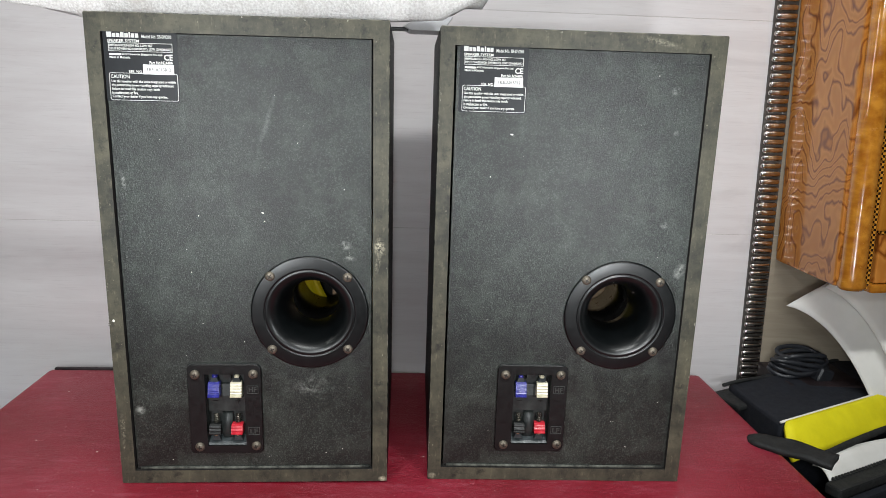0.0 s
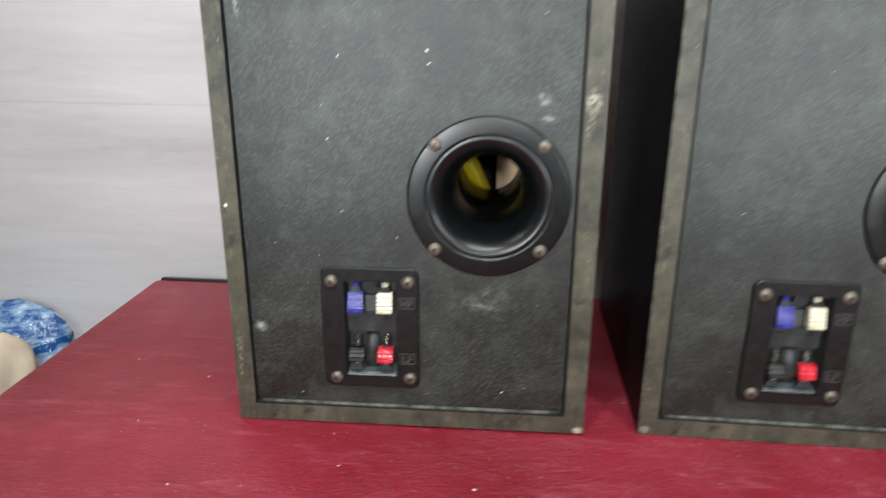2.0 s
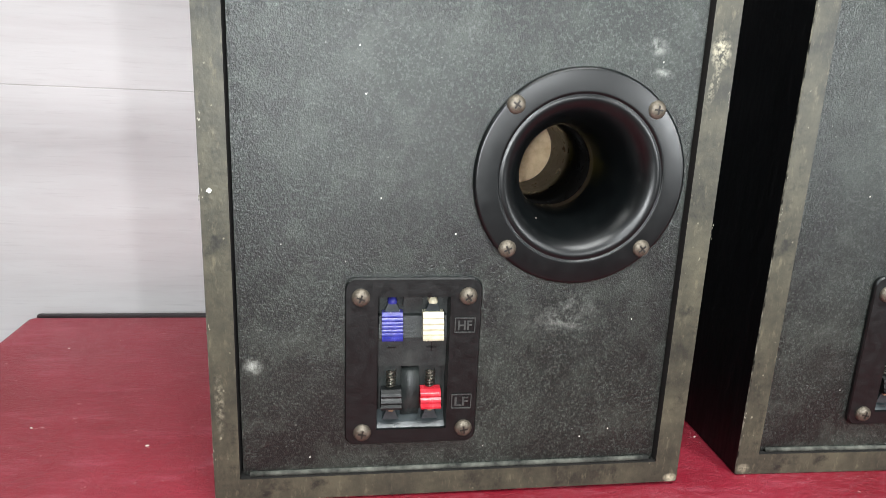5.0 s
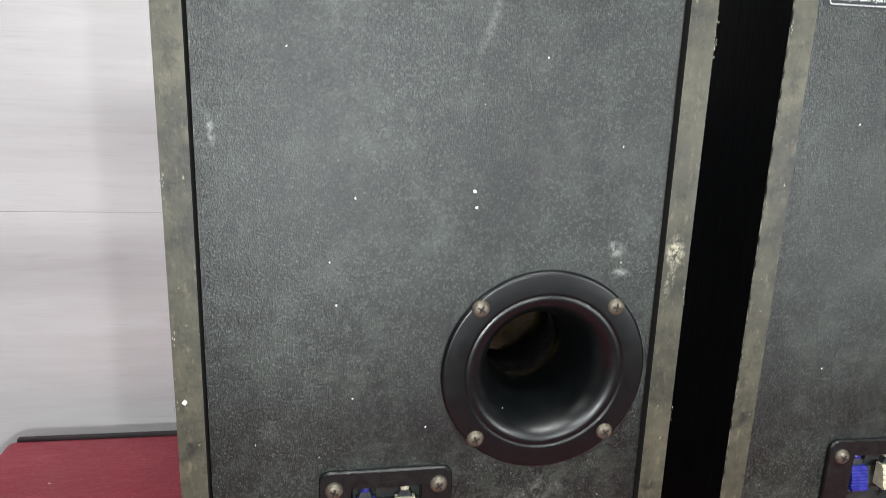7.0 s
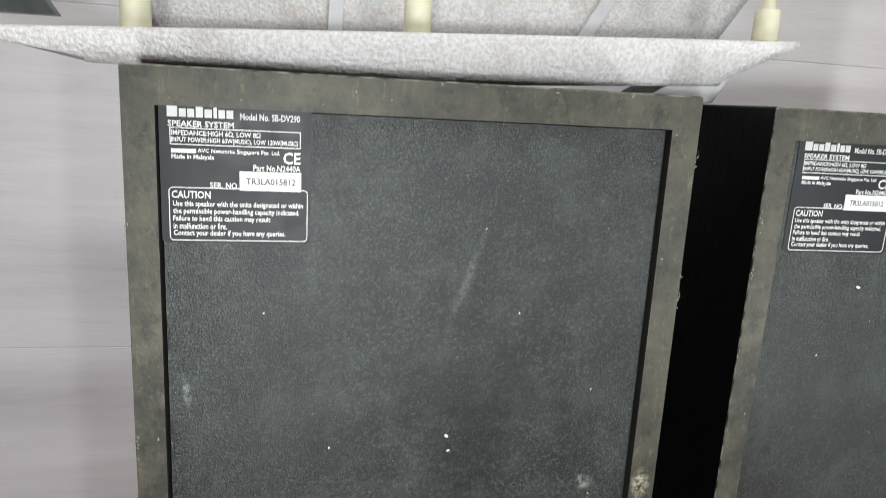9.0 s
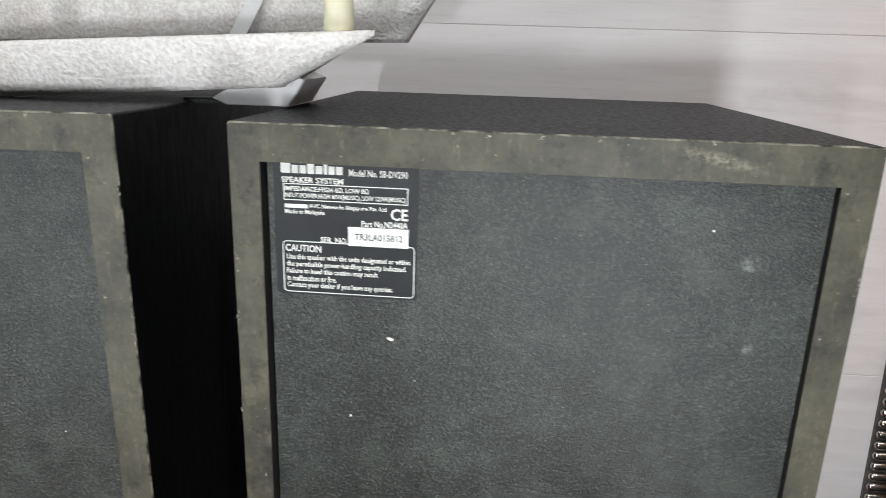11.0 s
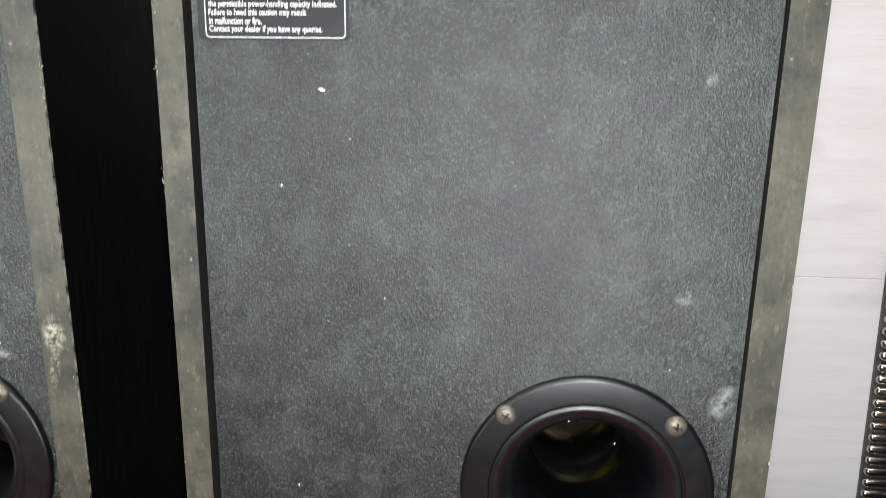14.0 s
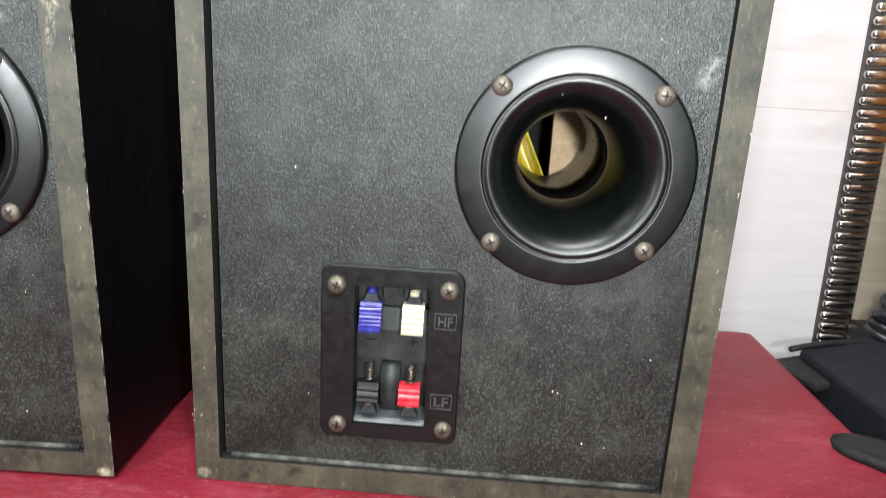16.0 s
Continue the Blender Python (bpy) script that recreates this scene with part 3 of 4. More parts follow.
def terminal_cup(sp, y, shift):
    """The recessed plate with four spring clips."""
    u0, v0, u1, v1 = 0.0578, 0.0278, 0.1186, 0.1086
    wx0, wz0, wx1, wz1 = 0.0722, 0.0352, 0.1045, 0.0998
    outer = round_rect(u0, v0, u1, v1, 0.0050, 6)
    cx, cz = (wx0 + wx1) / 2, (wz0 + wz1) / 2
    angs = sorted([math.atan2(q - cz, p - cx) for p, q in outer] + [math.atan2(q - cz, p - cx) for p in (wx0, wx1) for q in (wz0, wz1)])
    outer = [ray_poly(cx, cz, a, outer) for a in angs]
    inner = [star_ray(cx, cz, a, wx0, wz0, wx1, wz1) for a in angs]
    plate = part("terminal_plate", prism(outer, y - 0.0024, y, inner, 0.0008), ABS, sp, "black moulded terminal plate", at=(shift[0], 0, shift[1]))
    for (u, v), turn in zip(((0.0646, 0.0998), (0.1122, 0.1002), (0.0657, 0.0343), (0.1128, 0.0351)), (20, 55, 10, 80)):
        pan_screw(plate, u, y - 0.0024, v, turn)
    deep = 0.0080
    bm = box((wx0 - 0.001, y + deep, wz0 - 0.001), (wx1 + 0.001, y + deep + 0.0015, wz1 + 0.001))
    box((wx0 - 0.0015, y + 0.0002, wz0 - 0.0015), (wx0, y + deep, wz1 + 0.0015), 0, bm)
    box((wx1, y + 0.0002, wz0 - 0.0015), (wx1 + 0.0015, y + deep, wz1 + 0.0015), 0, bm)
    box((wx0, y + 0.0002, wz1), (wx1, y + deep, wz1 + 0.0015), 0, bm)
    box((wx0, y + 0.0002, wz0 - 0.0015), (wx1, y + deep, wz0), 0, bm)
    part("recess", bm, ABS_MATT, plate)
    # sloping middle bed with raised shoulders
    part("bed", profile_x([(y + deep, 0.0885), (y + 0.0060, 0.0880), (y + 0.0042, 0.0780), (y + 0.0042, 0.0640), (y + deep, 0.0630)], wx0 + 0.0003, wx1 - 0.0003), ABS_MATT, plate)
    hump = [(y + 0.0085 - 0.0072 * math.sin(math.pi * k / 12), 0.0500 - 0.0125 * math.cos(math.pi * k / 12)) for k in range(13)]
    part("bed_hump", profile_x(hump, 0.0838, 0.0920), ABS_MATT, plate, smooth=True)
    part("bed_head", profile_x([(y + deep, 0.0996), (y + 0.0030, 0.0996), (y + 0.0034, 0.0935), (y + deep, 0.0925)], 0.0838, 0.0922), ABS_MATT, plate)
    part("lower_sill", profile_x([(y + deep, 0.0404), (y + 0.0010, 0.0372), (y - 0.0010, wz0 + 0.0002), (y + deep, wz0 + 0.0002)], wx0 + 0.0003, wx1 - 0.0003), GUIDE, plate)
    for u, material, tag in ((0.0788, BLUE, "blue clip lever"), (0.0972, CREAM, "cream clip lever")):
        part("clip_lever", lever_mesh("clip_lever", material, 0.0094, 0.0124, 0.0068, 6 if material is BLUE else 4), material, plate, tag, at=(u, y + 0.0046, 0.0791))
        nub = lathe([(0.0, -0.0008), (0.0019, -0.0004), (0.0022, 0.0010), (0.0022, 0.0060)], 14)
        part("lever_tip", nub, material, plate, smooth=True, at=(u, y + 0.0028, 0.0958))
        part("tip_guide", prism([(u - 0.0040, 0.0900), (u + 0.0040, 0.0900), (u + 0.0020, 0.0950), (u - 0.0020, 0.0950)], y + 0.0022, y + 0.0060), GUIDE, plate)
    for u, material, tag in ((0.0788, ABS, "black clip lever"), (0.0970, RED, "red clip lever")):
        part("clip_lever", lever_mesh("clip_lever", material, 0.0094, 0.0084, 0.0072, 2), material, plate, tag, at=(u, y + 0.0042, 0.0458))
        helix = [(u + 0.0021 * math.cos(k * 0.7), y + 0.0036 + 0.0021 * math.sin(k * 0.7), 0.0520 + 0.0102 * k / 54) for k in range(55)]
        part("spring", tube_along(helix, 0.00035, 6), STEEL, plate, "small steel spring", True)
        part("contact", prism([(u - 0.0038, 0.0385), (u + 0.0038, 0.0385), (u + 0.0016, 0.0440), (u - 0.0016, 0.0440)], y + 0.0012, y + 0.0050), GUIDE, plate, "grey contact guide")
        part("contact_pin", lathe([(0.0, -0.0006), (0.0016, -0.0003), (0.0018, 0.0030)], 12), PIN, plate, "tan contact tip", True, at=(u, y + 0.0002, 0.0447))
    for words, v in (("HF", 0.0838), ("LF", 0.0462)):
        frame_o = round_rect(0.1066, v - 0.0010, 0.1160, v + 0.0062, 0.0002, 1)
        frame_i = round_rect(0.1070, v - 0.0006, 0.1156, v + 0.0058, 0.0001, 1)
        part("embossed_box", prism(frame_o, y - 0.0029, y - 0.0023, frame_i), EMBOSS, plate)
        part("embossed_text", text_mesh(words, 0.0064, 0.0046, EMBOSS), EMBOSS, plate, at=(0.1081, y - 0.00275, v + 0.0003))
    part("polarity_mark", box((0.0768, y + 0.0038, 0.0731), (0.0810, y + 0.0045, 0.0737)), ABS, plate)
    bm = box((0.0950, y + 0.0038, 0.0731), (0.0994, y + 0.0045, 0.0737))
    box((0.0970, y + 0.0038, 0.0712), (0.0976, y + 0.0045, 0.0757), 0, bm)
    part("polarity_mark", bm, ABS, plate)
    return plate


def bass_port(sp, y, PORT):
    fl = [(0.0207, 0.046)]
    for i in range(13):
        a = math.pi / 2 * i / 12
        fl.append((0.0358 - 0.0150 * math.cos(a), 0.040 - 0.0422 * math.sin(a)))
    prof = fl + [(0.0362, -0.0018), (0.0368, -0.0018), (0.0370, -0.0023), (0.0374, -0.0025), (0.0380, -0.0025), (0.0462, -0.0024), (0.0468, -0.0023), (0.0474, -0.0018), (0.0478, -0.0010), (0.0479, 0.0),
                 (0.0380, 0.0005), (0.0375, 0.004), (0.0300, 0.014), (0.0240, 0.040), (0.0230, 0.046)]
    port = part("bass_port", lathe(prof, 72, True), PORT_ABS, sp, "flared black plastic bass port", True, at=(PORT[0], y, PORT[1]))
    for (dx, dz), turn in zip(((-0.0312, 0.0312), (0.0310, 0.0308), (-0.0312, -0.0312), (0.0309, -0.0308)), (30, 5, 65, 48)):
        pan_screw(port, dx, -0.0018, dz, turn)
    part("port_tube", lathe([(0.0207, 0.0462), (0.0206, 0.114), (0.0222, 0.114), (0.0222, 0.0462)], 48, True), TUBE, port, "glossy black inner tube", True)
    part("brace_board", box((0.004, 0.138, -0.042), (0.046, 0.150, 0.060), 0.001), CHIPBOARD, port, "pale board seen through the port")
    part("yellow_film", sheet(lambda u, v: (-0.036 + 0.013 * u + 0.026 * (1 - v), 0.118 + 0.012 * math.sin(3 * u) + 0.006 * v, -0.030 + 0.056 * v), 6, 8, 0.0006), FILM, port, "loose yellow film inside the box", True)
    return port


def speaker(m, label, gap_left, panel_shift, PORT, shift, PANEL, RIM):
    sp = empty("loudspeaker", m, label, "loudspeaker", "pair of loudspeakers")
    outer = round_rect(0, 0, W, H, 0.0012, 4)
    c = (W / 2, H / 2)
    hole = (RL, RB, W - RR, H - RT)
    angs = sorted([math.atan2(q - c[1], p - c[0]) for p, q in outer] + [math.atan2(q - c[1], p - c[0]) for p in hole[::2] for q in hole[1::2]])
    bm = prism([ray_poly(*c, a, outer) for a in angs], 0.0, D, [star_ray(*c, a, *hole) for a in angs], 0.0007)
    for f in bm.faces:
        m = f.calc_center_median()
        inner = RL - 1e-4 < m.x < W - RR + 1e-4 and RB - 1e-4 < m.z < H - RT + 1e-4 and m.y < D - 0.001
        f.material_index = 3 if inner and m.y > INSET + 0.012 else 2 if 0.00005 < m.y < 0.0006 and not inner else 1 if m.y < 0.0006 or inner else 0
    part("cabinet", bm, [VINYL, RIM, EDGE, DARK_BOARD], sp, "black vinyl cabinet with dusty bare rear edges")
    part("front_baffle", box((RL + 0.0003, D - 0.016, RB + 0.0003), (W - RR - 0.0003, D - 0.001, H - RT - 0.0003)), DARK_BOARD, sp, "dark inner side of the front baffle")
    x0, x1 = RL + gap_left, W - RR - 0.0013 + panel_shift
    z0, z1, zm = RB + 0.0008, H - RT - 0.0005, 0.1093
    y0, y1 = INSET, INSET + 0.011
    # panel: upper field with the port's hole, lower field with the terminal recess
    angs = sorted(set([2 * math.pi * i / 64 for i in range(64)] + [math.atan2(b - PORT[1], a - PORT[0]) % (2 * math.pi) for a in (x0, x1) for b in (zm, z1)]))
    bm = prism([star_ray(*PORT, a, x0, zm, x1, z1) for a in angs], y0, y1, [(PORT[0] + 0.0372 * math.cos(a), PORT[1] + 0.0372 * math.sin(a)) for a in angs])
    c = (0.0884 + shift[0], 0.0675 + shift[1])
    hole = (0.0705 + shift[0], 0.0336 + shift[1], 0.1062 + shift[0], 0.1014 + shift[1])
    angs = sorted(set([2 * math.pi * i / 16 for i in range(16)] + [math.atan2(b - c[1], a - c[0]) % (2 * math.pi) for a in (x0, x1, hole[0], hole[2]) for b in (z0, zm, hole[1], hole[3])]))
    prism([star_ray(*c, a, x0, z0, x1, zm) for a in angs], y0, y1, [star_ray(*c, a, *hole) for a in angs], bm=bm)
    bmesh.ops.remove_doubles(bm, verts=bm.verts, dist=0.00001)
    part("back_panel", bm, PANEL, sp, "recessed black textured back panel")
    # glue fillet along the foot of the panel
    part("glue_bead", tube_along([(x0 + 0.003, y0 - 0.0004, z0 + 0.0004), (W * 0.4, y0 - 0.0003, z0 + 0.0002), (x1 - 0.002, y0 - 0.0005, z0 + 0.0005)], 0.0012, 8), DUST, sp, "grey dust along the foot", smooth=True)
    bass_port(sp, y0, PORT)
    terminal_cup(sp, y0, shift)
    return sp


A = pose(-0.0004, 0, 0, 0, -0.45, 0)
B = pose(0.2596, 0.0062, 0, 0, 0, -1.15)
left = speaker(A, "black vinyl loudspeaker, back outward, with chipped dusty edges", 0.0012, 0.0, (0.1606, 0.1526), (0.0009, -0.0006), PANEL_A, RIM_A)
rating_label(left, 0.0122, 0.3192, 0.0662, 0.3705, INSET)
right = speaker(B, "black vinyl loudspeaker, back outward, with brown dusty rim", 0.0019, 0.0008, (0.159, 0.1538), (0.0, 0.0), PANEL_B, RIM_B)
rating_label(right, 0.0156, 0.3192, 0.0690, 0.3703, INSET)

# worn spots
for i, (x, z, w, h, t) in enumerate(((0.1249, 0.2352, 0.0022, 0.0015, 30), (0.1261, 0.2282, 0.0016, 0.0012, 0), (0.067, 0.186, 0.0010, 0.0008, 0), (0.075, 0.232, 0.0010, 0.0012, 0))):
    flake(left, "paint_chip", x, z, w, h, CHIP, i, INSET, t)
flake(left, "paint_chip", 0.0040, 0.1456, 0.0026, 0.0026, CHIP, 9, 0.0)
flake(right, "paint_chip", 0.0592, 0.3028, 0.0032, 0.0013, CHIP, 41, INSET, 12)
rng = random.Random(5)
for sp in (left, right):
    for i in range(18):
        s = 0.0004 + 0.0005 * rng.random()
        flake(sp, "paint_chip", rng.uniform(0.02, 0.20), rng.uniform(0.02, 0.36), s, s * rng.uniform(0.7, 1.6), CHIP, 100 + i, INSET)


def scuff(parent, x, z, w, h, count, seed, y, material, size=1.0, lean=None):
    """A cluster of fine pale scrapes."""
    rng = random.Random(seed)
    bm = bmesh.new()
    for _ in range(count):
        cx, cz = x + rng.gauss(0, w / 3), z + rng.gauss(0, h / 3)
        a = rng.uniform(0, 6.28) if lean is None else rng.gauss(lean, 0.25)
        l, t = size * rng.uniform(0.0002, 0.0008), size * rng.uniform(0.00008, 0.00025)
        d, n = Vector((math.cos(a), math.sin(a))), Vector((-math.sin(a), math.cos(a)))
        c = Vector((cx, cz))
        vs = [bm.verts.new((p.x, y - 0.0001, p.y)) for p in (c + d * l, c + n * t, c - d * l, c - n * t)]
        bm.faces.new(vs)
    return part("scuff", bm, material, parent, "pale scrape marks")


rng = random.Random(21)
for sp in (left, right):
    for k in range(16):
        edge = rng.random()
        if edge < 0.35:
            x, z = rng.uniform(0.0, 0.0012), rng.uniform(0.01, H - 0.01)
        elif edge < 0.7:
            x, z = W - rng.uniform(0.0, 0.0012), rng.uniform(0.01, H - 0.01)
        else:
            x, z = rng.uniform(0.01, W - 0.01), H - rng.uniform(0.0008, 0.0018)
        scuff(sp, x, z, 0.0012, 0.006 if edge < 0.7 else 0.001, 7, 300 + k, 0.0, RAW_WOOD, 1.0, 1.57 if edge < 0.7 else 0.0)

# ---------------------------------------------------------------- grille lying on the speakers
grille = empty("speaker_grille", pose(0, 0, H), "silver grained plastic grille frame lying on the loudspeakers", "speaker grille")


def lip_y(x):
    q = (x + 0.085) / 0.39
    return 0.052 - 0.006 * math.sin(math.pi * q) + 0.004 * q


def lip_bar(top0, top1, low0, low1, depth, ztop, zlow, shift):
    """A bowed bar with slanting ends, its outline wider above."""
    bm = bmesh.new()
    n = 36
    rows = []
    for i in range(n + 1):
        s = i / n
        xt, xl = top0 + (top1 - top0) * s, low0 + (low1 - low0) * s
        yt, yl = lip_y(xt) + shift, lip_y(xl) + shift + 0.004
        zt, zl = ztop(xt), zlow(xl)
        b = 0.0022
        rows.append([bm.verts.new(p) for p in ((xl, yl + 0.002, zl), (xl, yl, zl + b), (xt, yt, zt - b), (xt, yt + b * 0.5, zt - b * 0.3), (xt, yt + b, zt), (xt, yt + depth, zt), (xl, yl + depth, zl))])
    for a, c in zip(rows, rows[1:]):
        for k in range(7):
            bm.faces.new((a[k], a[(k + 1) % 7], c[(k + 1) % 7], c[k]))
    bm.faces.new(rows[0])
    bm.faces.new(rows[-1])
    return bm


def z_top(x):
    return 0.0130 + 0.057 * (x + 0.058)


def z_low(x):
    return 0.0006 + max(0.0, x - 0.12) * 0.060


part("front_rail", lip_bar(-0.085, 0.304, -0.030, 0.264, 0.012, z_top, z_low, 0.0), SILVER, grille, smooth=True)
part("rear_rail", lip_bar(-0.070, 0.352, -0.020, 0.306, 0.010, lambda x: 0.085 + 0.05 * x, lambda x: 0.0210 + 0.03 * x, 0.085), SILVER, grille, smooth=True)
part("web", sheet(lambda u, v: (-0.02 + 0.29 * u, lip_y(-0.02 + 0.29 * u) + 0.011 + 0.076 * v, z_top(-0.02 + 0.29 * u) - 0.007 + 0.009 * v), 20, 4, 0.003), SMOOTH_SILVER, grille)
for x in (-0.010, 0.109, 0.288):
    peg = lathe([(0.0, 0.030), (0.0028, 0.030), (0.0033, 0.0290), (0.0034, 0.0165), (0.0055, 0.0160), (0.0061, 0.0150), (0.0063, 0.0), (0.0, 0.0)], 20)
    part("peg", peg, PEG, grille, "ivory plastic locating peg", True, at=pose(x, lip_y(x) + 0.0085, z_top(x) - 0.0006, 90, 0, 0))
part("end_cap", prism([(-0.150, 0.020), (-0.053, 0.0215), (-0.074, 0.052), (-0.150, 0.052)], 0.096, 0.104, bevel=0.001), GREY_CAP, grille, "dark grey end cap")
for x, z in ((-0.094, 0.040), (-0.088, 0.0375), (-0.083, 0.0345)):
    part("mark_bar", box((x - 0.0028, 0.0950, z - 0.0018), (x + 0.0028, 0.0962, z + 0.0018), 0.0004), ABS, grille, "dark printed mark")
# thin bars shaped in place of the pegs' shadows on the rear rail
for x, tilt in ((0.075, 2), (0.215, 30)):
    part("rib", box((-0.004, 0, 0), (0.004, 0.0016, 0.055), 0.0006), SMOOTH_SILVER, grille, at=pose(x, lip_y(x) + 0.0835, 0.026, 0, tilt, 0))
bracket = empty("grille_bracket", pose(0.2500, 0.0650, H), "smooth grey plastic bracket lying across two loudspeakers", "bracket")
part("body", prism([(-0.0195, 0.0036), (-0.0130, 0.0008), (0.0150, 0.0008), (0.0225, 0.0125), (0.0060, 0.0185)], 0.0, 0.040, bevel=0.0007), SMOOTH_SILVER, bracket)
part("clip", box((-0.033, 0.002, 0.0005), (-0.015, 0.012, 0.0032), 0.0006), ABS, bracket, "black rubber clip")

# ---------------------------------------------------------------- wall cabinet
CX, CY, CZ = 0.709, 0.150, 0.140
cab = empty("wall_cabinet", pose(CX, WALL_Y - 0.004, CZ), "glossy burl walnut cabinet with inlaid banding and dark glass", "cabinet")
dep = WALL_Y - 0.004 - CY
tilt = pose(0, 0, 0, 0, -2.6, 0)
part("side_panel", box((0.0, -dep + 0.012, 0.0), (0.018, 0.0, 0.75), 0.003), BURL, cab, "burl walnut side panel", at=tilt)
part("bottom_panel", box((0.0185, -dep + 0.012, 0.0), (0.55, 0.0, 0.016), 0.002), BURL, cab, at=tilt)
part("corner_moulding", lathe([(0.0, 0.0), (0.013, 0.0), (0.0145, 0.004), (0.0125, 0.012), (0.0125, 0.745), (0.0, 0.745)], 20), MOULD, cab, "gilded half-round corner moulding", True, at=tilt @ pose(0.0135, -dep + 0.004, 0.0, 90, 0, 0))
part("inlay_band", box((0.0275, -dep + 0.0, 0.0), (0.0310, -dep + 0.012, 0.745)), INLAY, cab, "checkered inlay band", at=tilt)
part("door_stile", box((0.0313, -dep - 0.002, 0.064), (0.0460, -dep + 0.012, 0.745), 0.002), MOULD, cab, at=tilt)
part("lower_rail", box((0.0354, -dep - 0.001, 0.006), (0.55, -dep + 0.012, 0.060), 0.002), BURL, cab, at=tilt)
part("inlay_band", box((0.0354, -dep - 0.0015, 0.0605), (0.55, -dep + 0.012, 0.0635)), INLAY, cab, "checkered inlay band", at=tilt)
part("base_moulding", box((0.0290, -dep - 0.006, -0.004), (0.55, -dep + 0.012, 0.0055), 0.003), MOULD, cab, at=tilt)
part("glass_pane", box((0.0462, -dep + 0.004, 0.068), (0.55, -dep + 0.008, 0.745)), SMOKED, cab, "dark reflecting glass", at=tilt)

# ---------------------------------------------------------------- side table with bag, papers, cables
side = empty("side_table", pose(0.66, 0, FLOOR_Z), "low dark side table beside the red table", "table")
SIDE_Z = -0.10
part("tabletop", box((-0.03, -0.50, SIDE_Z - FLOOR_Z - 0.03), (0.70, 0.28, SIDE_Z - FLOOR_Z), 0.003), TABLE_SIDE, side)
for lx in (0.0, 0.66):
    for ly in (-0.46, 0.24):
        part("leg", box((lx - 0.02, ly - 0.02, 0.0), (lx + 0.02, ly + 0.02, SIDE_Z - FLOOR_Z - 0.0305), 0.003), TABLE_SIDE, side)

bag = empty("tool_bag", pose(0.640, 0.108, SIDE_Z, 0, 0, 24), "open navy cloth bag with a yellow band and zip", "bag")
BH = 0.103
bm = box((-0.001, 0.0, 0.0005), (0.34, 0.104, BH), 0.008, segments=4)
bmesh.ops.subdivide_edges(bm, edges=bm.edges[:], cuts=3, use_grid_fill=True)
for v in bm.verts:
    v.co.z += 0.004 * noise.noise(v.co * 14) * (v.co.z > 0.05)
    v.co.x += 0.38 * v.co.y + 0.003 * noise.noise(v.co * 18 + Vector((3, 0, 0)))
part("body", bm, NAVY, bag, smooth=True)
part("corner_flap", box((-0.004, 0.062, BH - 0.016), (0.036, 0.106, BH - 0.010), 0.0025), BLACK_CLOTH, bag, at=pose(0.014, 0, 0))
part("hem", tube_along([(x, 0.094 + 0.002 * math.sin(x * 30), BH + 0.0005 + 0.0015 * math.sin(x * 40)) for x in np.linspace(0.02, 0.35, 24)], 0.0022, 6), BLACK_CLOTH, bag, smooth=True)


def band(y0, y1, z0, z1, k0, k1):
    return lambda u, v: (0.34 * u - 0.020 * v * (1 - u) ** 3 + 0.005 * (1 - u) ** 12 * (2 * v - 1) ** 4, y0 + (y1 - y0) * v - k0 * math.sin(math.pi * min(u * 1.3, 1)) * v, z0 + (z1 - z0) * v ** 1.4 + k1 * u)


part("yellow_band", sheet(band(0.001, -0.026, BH - 0.001, BH - 0.028, -0.004, 0.004), 24, 8, 0.004), YELLOW, bag, "bright yellow cloth band", True)
part("piping", tube_along([(0.34 * u, 0.0025, BH + 0.0006 + 0.004 * u) for u in np.linspace(0, 1, 16)], 0.0014, 6), SHEET, bag, "thin white piping", True)
part("binding", tube_along([(0.012 + 0.32 * u, -0.028 + 0.006 * math.sin(math.pi * u * 0.8), BH - 0.031 + 0.008 * math.sin(math.pi * u * 0.6)) for u in np.linspace(0, 1, 16)], 0.0045, 8), BLACK_CLOTH, bag, smooth=True)
part("lining", sheet(lambda u, v: (0.015 + 0.31 * u, -0.030 - 0.026 * v + 0.003 * math.sin(u * 9), BH - 0.037 - 0.010 * v + 0.006 * math.sin(u * 5 + v * 4)), 20, 6, 0.002), SHEET, bag, "white plastic lining", True)
part("zip_tape", box((0.004, -0.070, BH - 0.052), (0.34, -0.052, BH - 0.040), 0.003), BLACK_CLOTH, bag)
tooth = mesh_of(box((-0.0012, -0.0022, 0.0), (0.0012, 0.0022, 0.0030), 0.0004, segments=1), "zip_tooth", BLACK_CLOTH)
for i in range(64):
    part("zip_tooth", tooth, BLACK_CLOTH, bag, at=(0.016 + i * 0.0050, -0.0535, BH - 0.0410))
part("front_panel", box((0.002, -0.076, 0.0005), (0.34, -0.066, BH - 0.053), 0.003), NAVY, bag)


def tongue(u, v):
    """Rounded end of the strap."""
    return 0.5 + (v - 0.5) * math.sqrt(max(0.02, 1 - (1 - min(u / 0.16, 1.0)) ** 2))


tagged(part("strap", sheet(lambda u, v: (0.580 + 0.056 * u + 0.020 * tongue(u, v), 0.074 - 0.058 * u + 0.020 * tongue(u, v), 0.0016 + 0.0022 * math.sin(math.pi * u) + 0.002 * noise.noise(Vector((u * 3, v * 2, 0))) + 0.006 * u), 24, 6, 0.005), BLACK_CLOTH, smooth=True),
       "wide black webbing strap lying on the red tabletop", "strap")


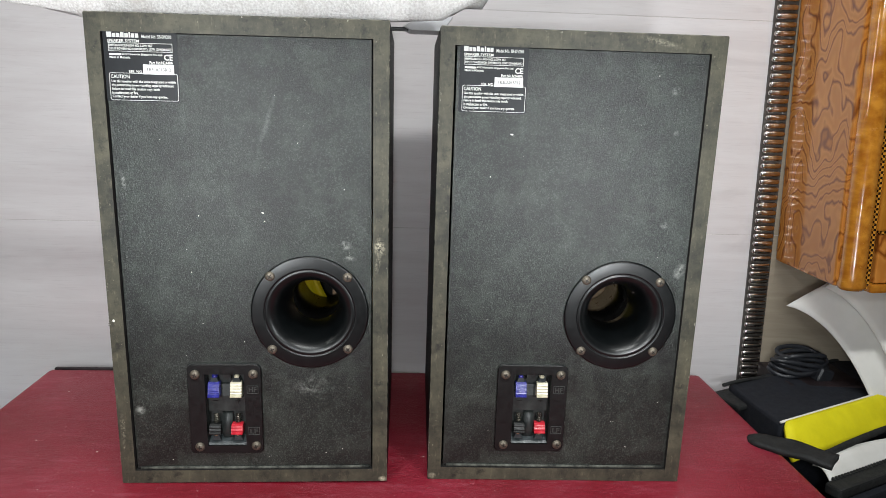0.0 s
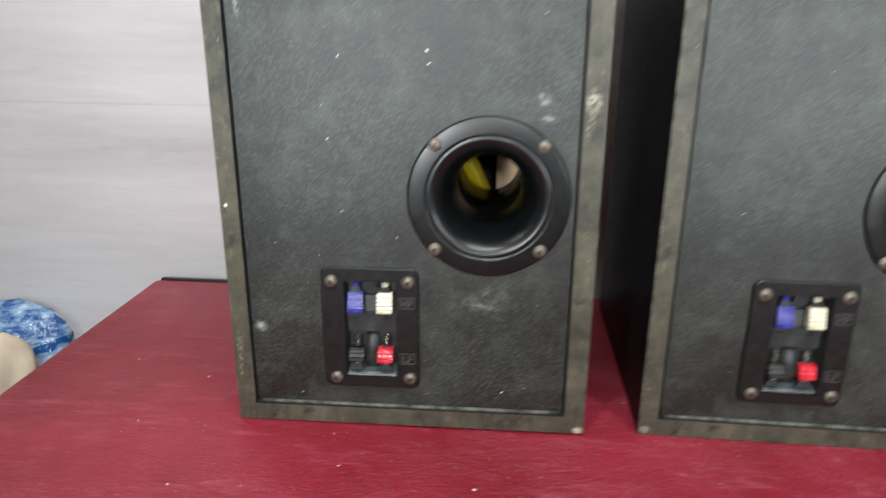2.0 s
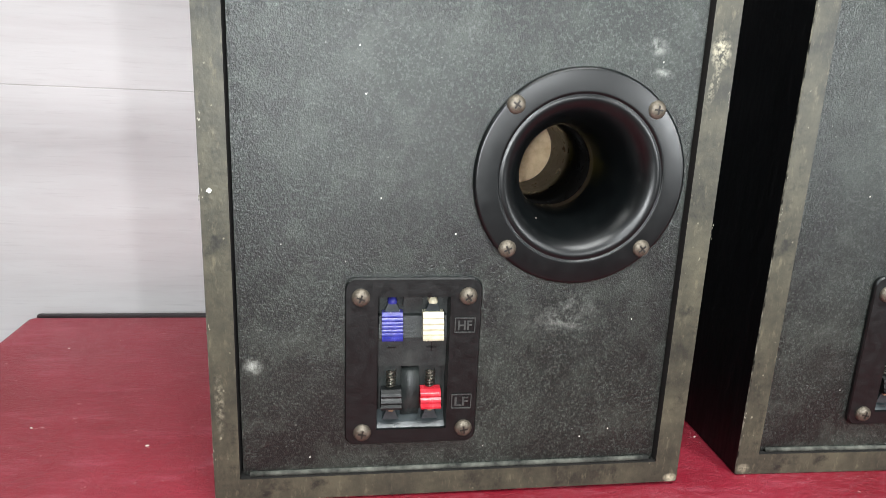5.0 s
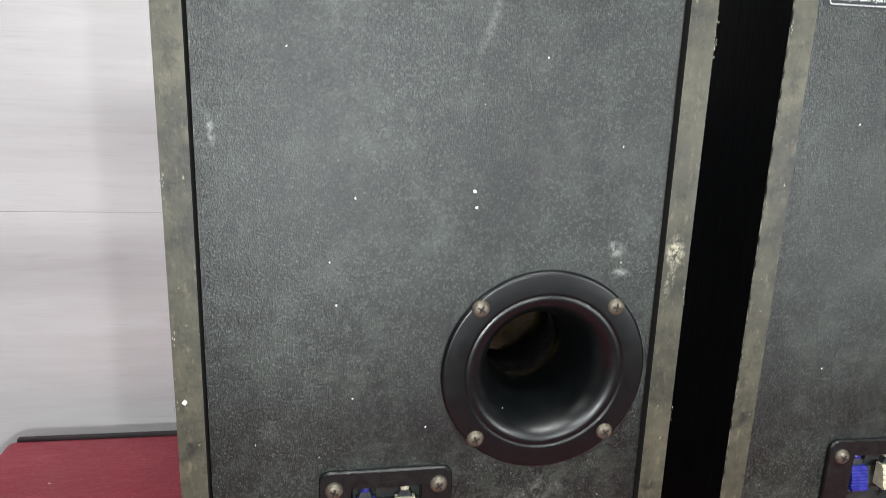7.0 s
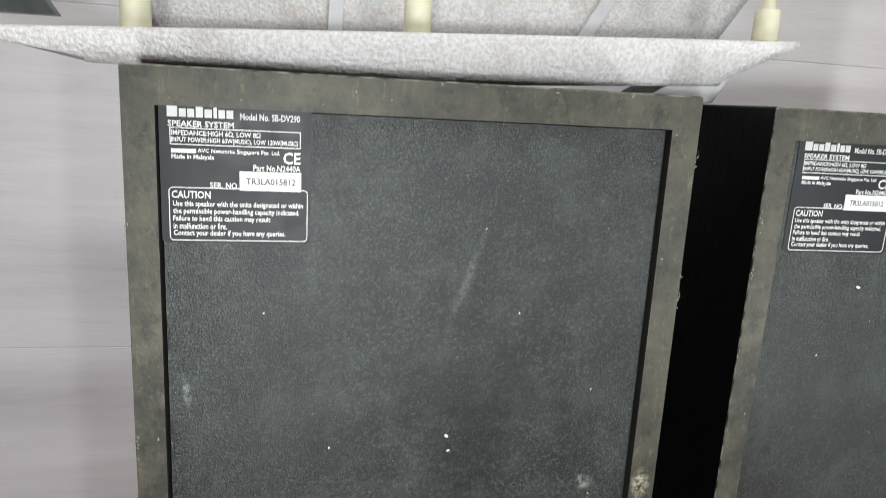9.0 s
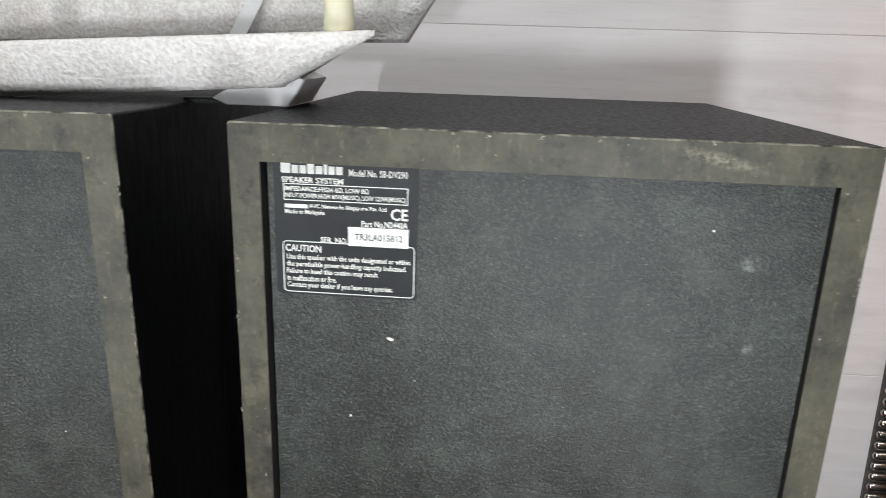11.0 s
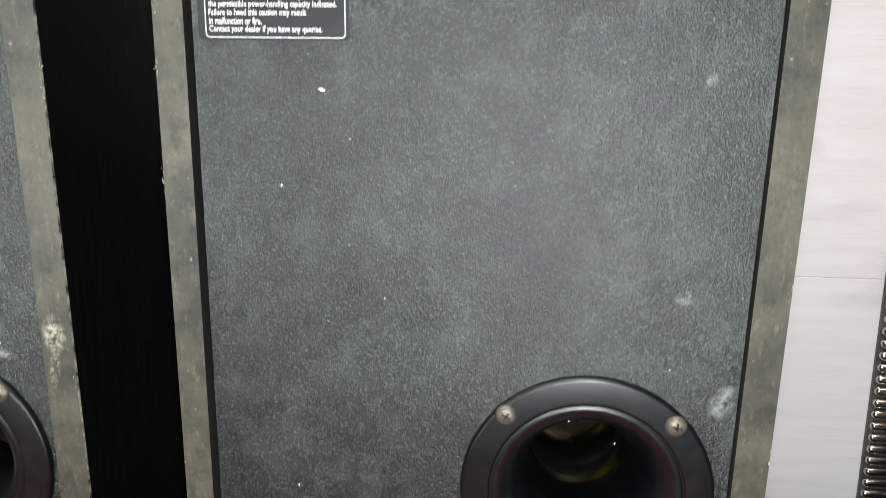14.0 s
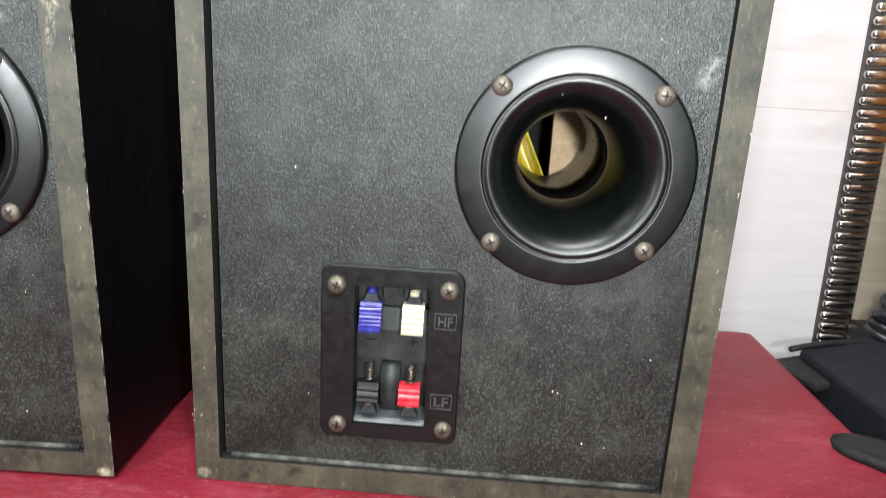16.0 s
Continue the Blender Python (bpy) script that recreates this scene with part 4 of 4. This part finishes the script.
def bez(a, b, c, s):
    return tuple((1 - s) ** 2 * p + 2 * s * (1 - s) * q + s * s * r for p, q, r in zip(a, b, c))


def paper_at(u, v):
    l = bez((0.702, 0.235, 0.095), (0.754, 0.205, 0.088), (0.790, 0.165, -0.02), v)
    r = bez((0.92, 0.255, 0.165), (0.95, 0.215, 0.13), (0.97, 0.165, -0.05), v)
    k = 0.018 * math.sin(math.pi * u) * (1 - v)
    return tuple(a + (b - a) * u + (k if i == 2 else 0) for i, (a, b) in enumerate(zip(l, r)))


tagged(part("paper_sheet", sheet(paper_at, 24, 16, 0.0015), SHEET, smooth=True), "large curled white paper sheet behind the bag", "paper")
tagged(part("paper_sheet", sheet(lambda u, v: tuple(a + d for a, d in zip(paper_at(u * 0.6 + 0.18, v * 0.8), (0.0, -0.012, 0.004 + 0.012 * math.sin(3 * u)))), 16, 12, 0.0015), SHEET, smooth=True), "smaller curled white paper sheet over another", "paper")
coil = empty("cable_coil", pose(0.732, 0.240, 0.0205), "coiled grey power cable tied in a loop", "cable")
for i in range(6):
    rx, ry, dz = 0.034 - 0.003 * (i % 3), 0.014 + 0.002 * (i % 2), (i - 2.5) * 0.0048
    pts = [(rx * math.cos(a) + 0.003 * math.sin(3 * a + i), -ry * abs(math.sin(a)) ** 0.8 * (1 if math.sin(a) > 0 else -1), dz + 0.003 * math.sin(2 * a + i)) for a in np.linspace(0, 2 * math.pi, 33)[:-1]]
    part("loop", tube_along(pts, 0.0029, 8, True), CABLE, coil, smooth=True)
part("plug", box((0.014, -0.024, -0.014), (0.036, -0.008, 0.006), 0.005, segments=3), CABLE, coil, at=pose(0, 0, 0, 0, 20, 10))
tagged(part("carton", box((0.704, 0.205, SIDE_Z + 0.0005), (0.800, 0.283, 0.0035), 0.002), TABLE_SIDE), "small dark carton standing behind the bag", "carton")

# ---------------------------------------------------------------- low stool with soft things beside the table
stool = empty("stool", pose(-0.46, 0.12, FLOOR_Z), "plain dark low stool beside the red table", "stool")
part("seat", box((-0.24, -0.20, 0.585), (0.22, 0.15, 0.61), 0.004), TABLE_SIDE, stool)
for lx in (-0.2, 0.18):
    for ly in (-0.16, 0.11):
        part("leg", box((lx - 0.015, ly - 0.015, 0), (lx + 0.015, ly + 0.015, 0.5845), 0.002), TABLE_SIDE, stool)


def lump(name, centre, size, seed, material, label, category, squash=0.8):
    bm = bmesh.new()
    bmesh.ops.create_icosphere(bm, subdivisions=4, radius=1.0)
    off = Vector((seed * 3.1, 0, 0))
    for v in bm.verts:
        k = 1 + 0.22 * noise.noise(v.co * 1.6 + off) + 0.10 * noise.noise(v.co * 4.5 + off)
        v.co = Vector((v.co.x * size[0], v.co.y * size[1], max(v.co.z, -squash) * size[2])) * k
    low = min(v.co.z for v in bm.verts)
    for v in bm.verts:
        v.co.z -= low
    return tagged(part(name, bm, material, smooth=True, at=centre), label, category)


lump("plastic_bag", (-0.322, 0.222, -0.1395), (0.066, 0.036, 0.060), 2, BLUE_BAG, "crumpled pale blue plastic bag on the stool", "plastic bag")
lump("cloth", (-0.282, 0.13, -0.1395), (0.036, 0.042, 0.062), 7, BEIGE, "folded beige cloth lying on the stool", "cloth")
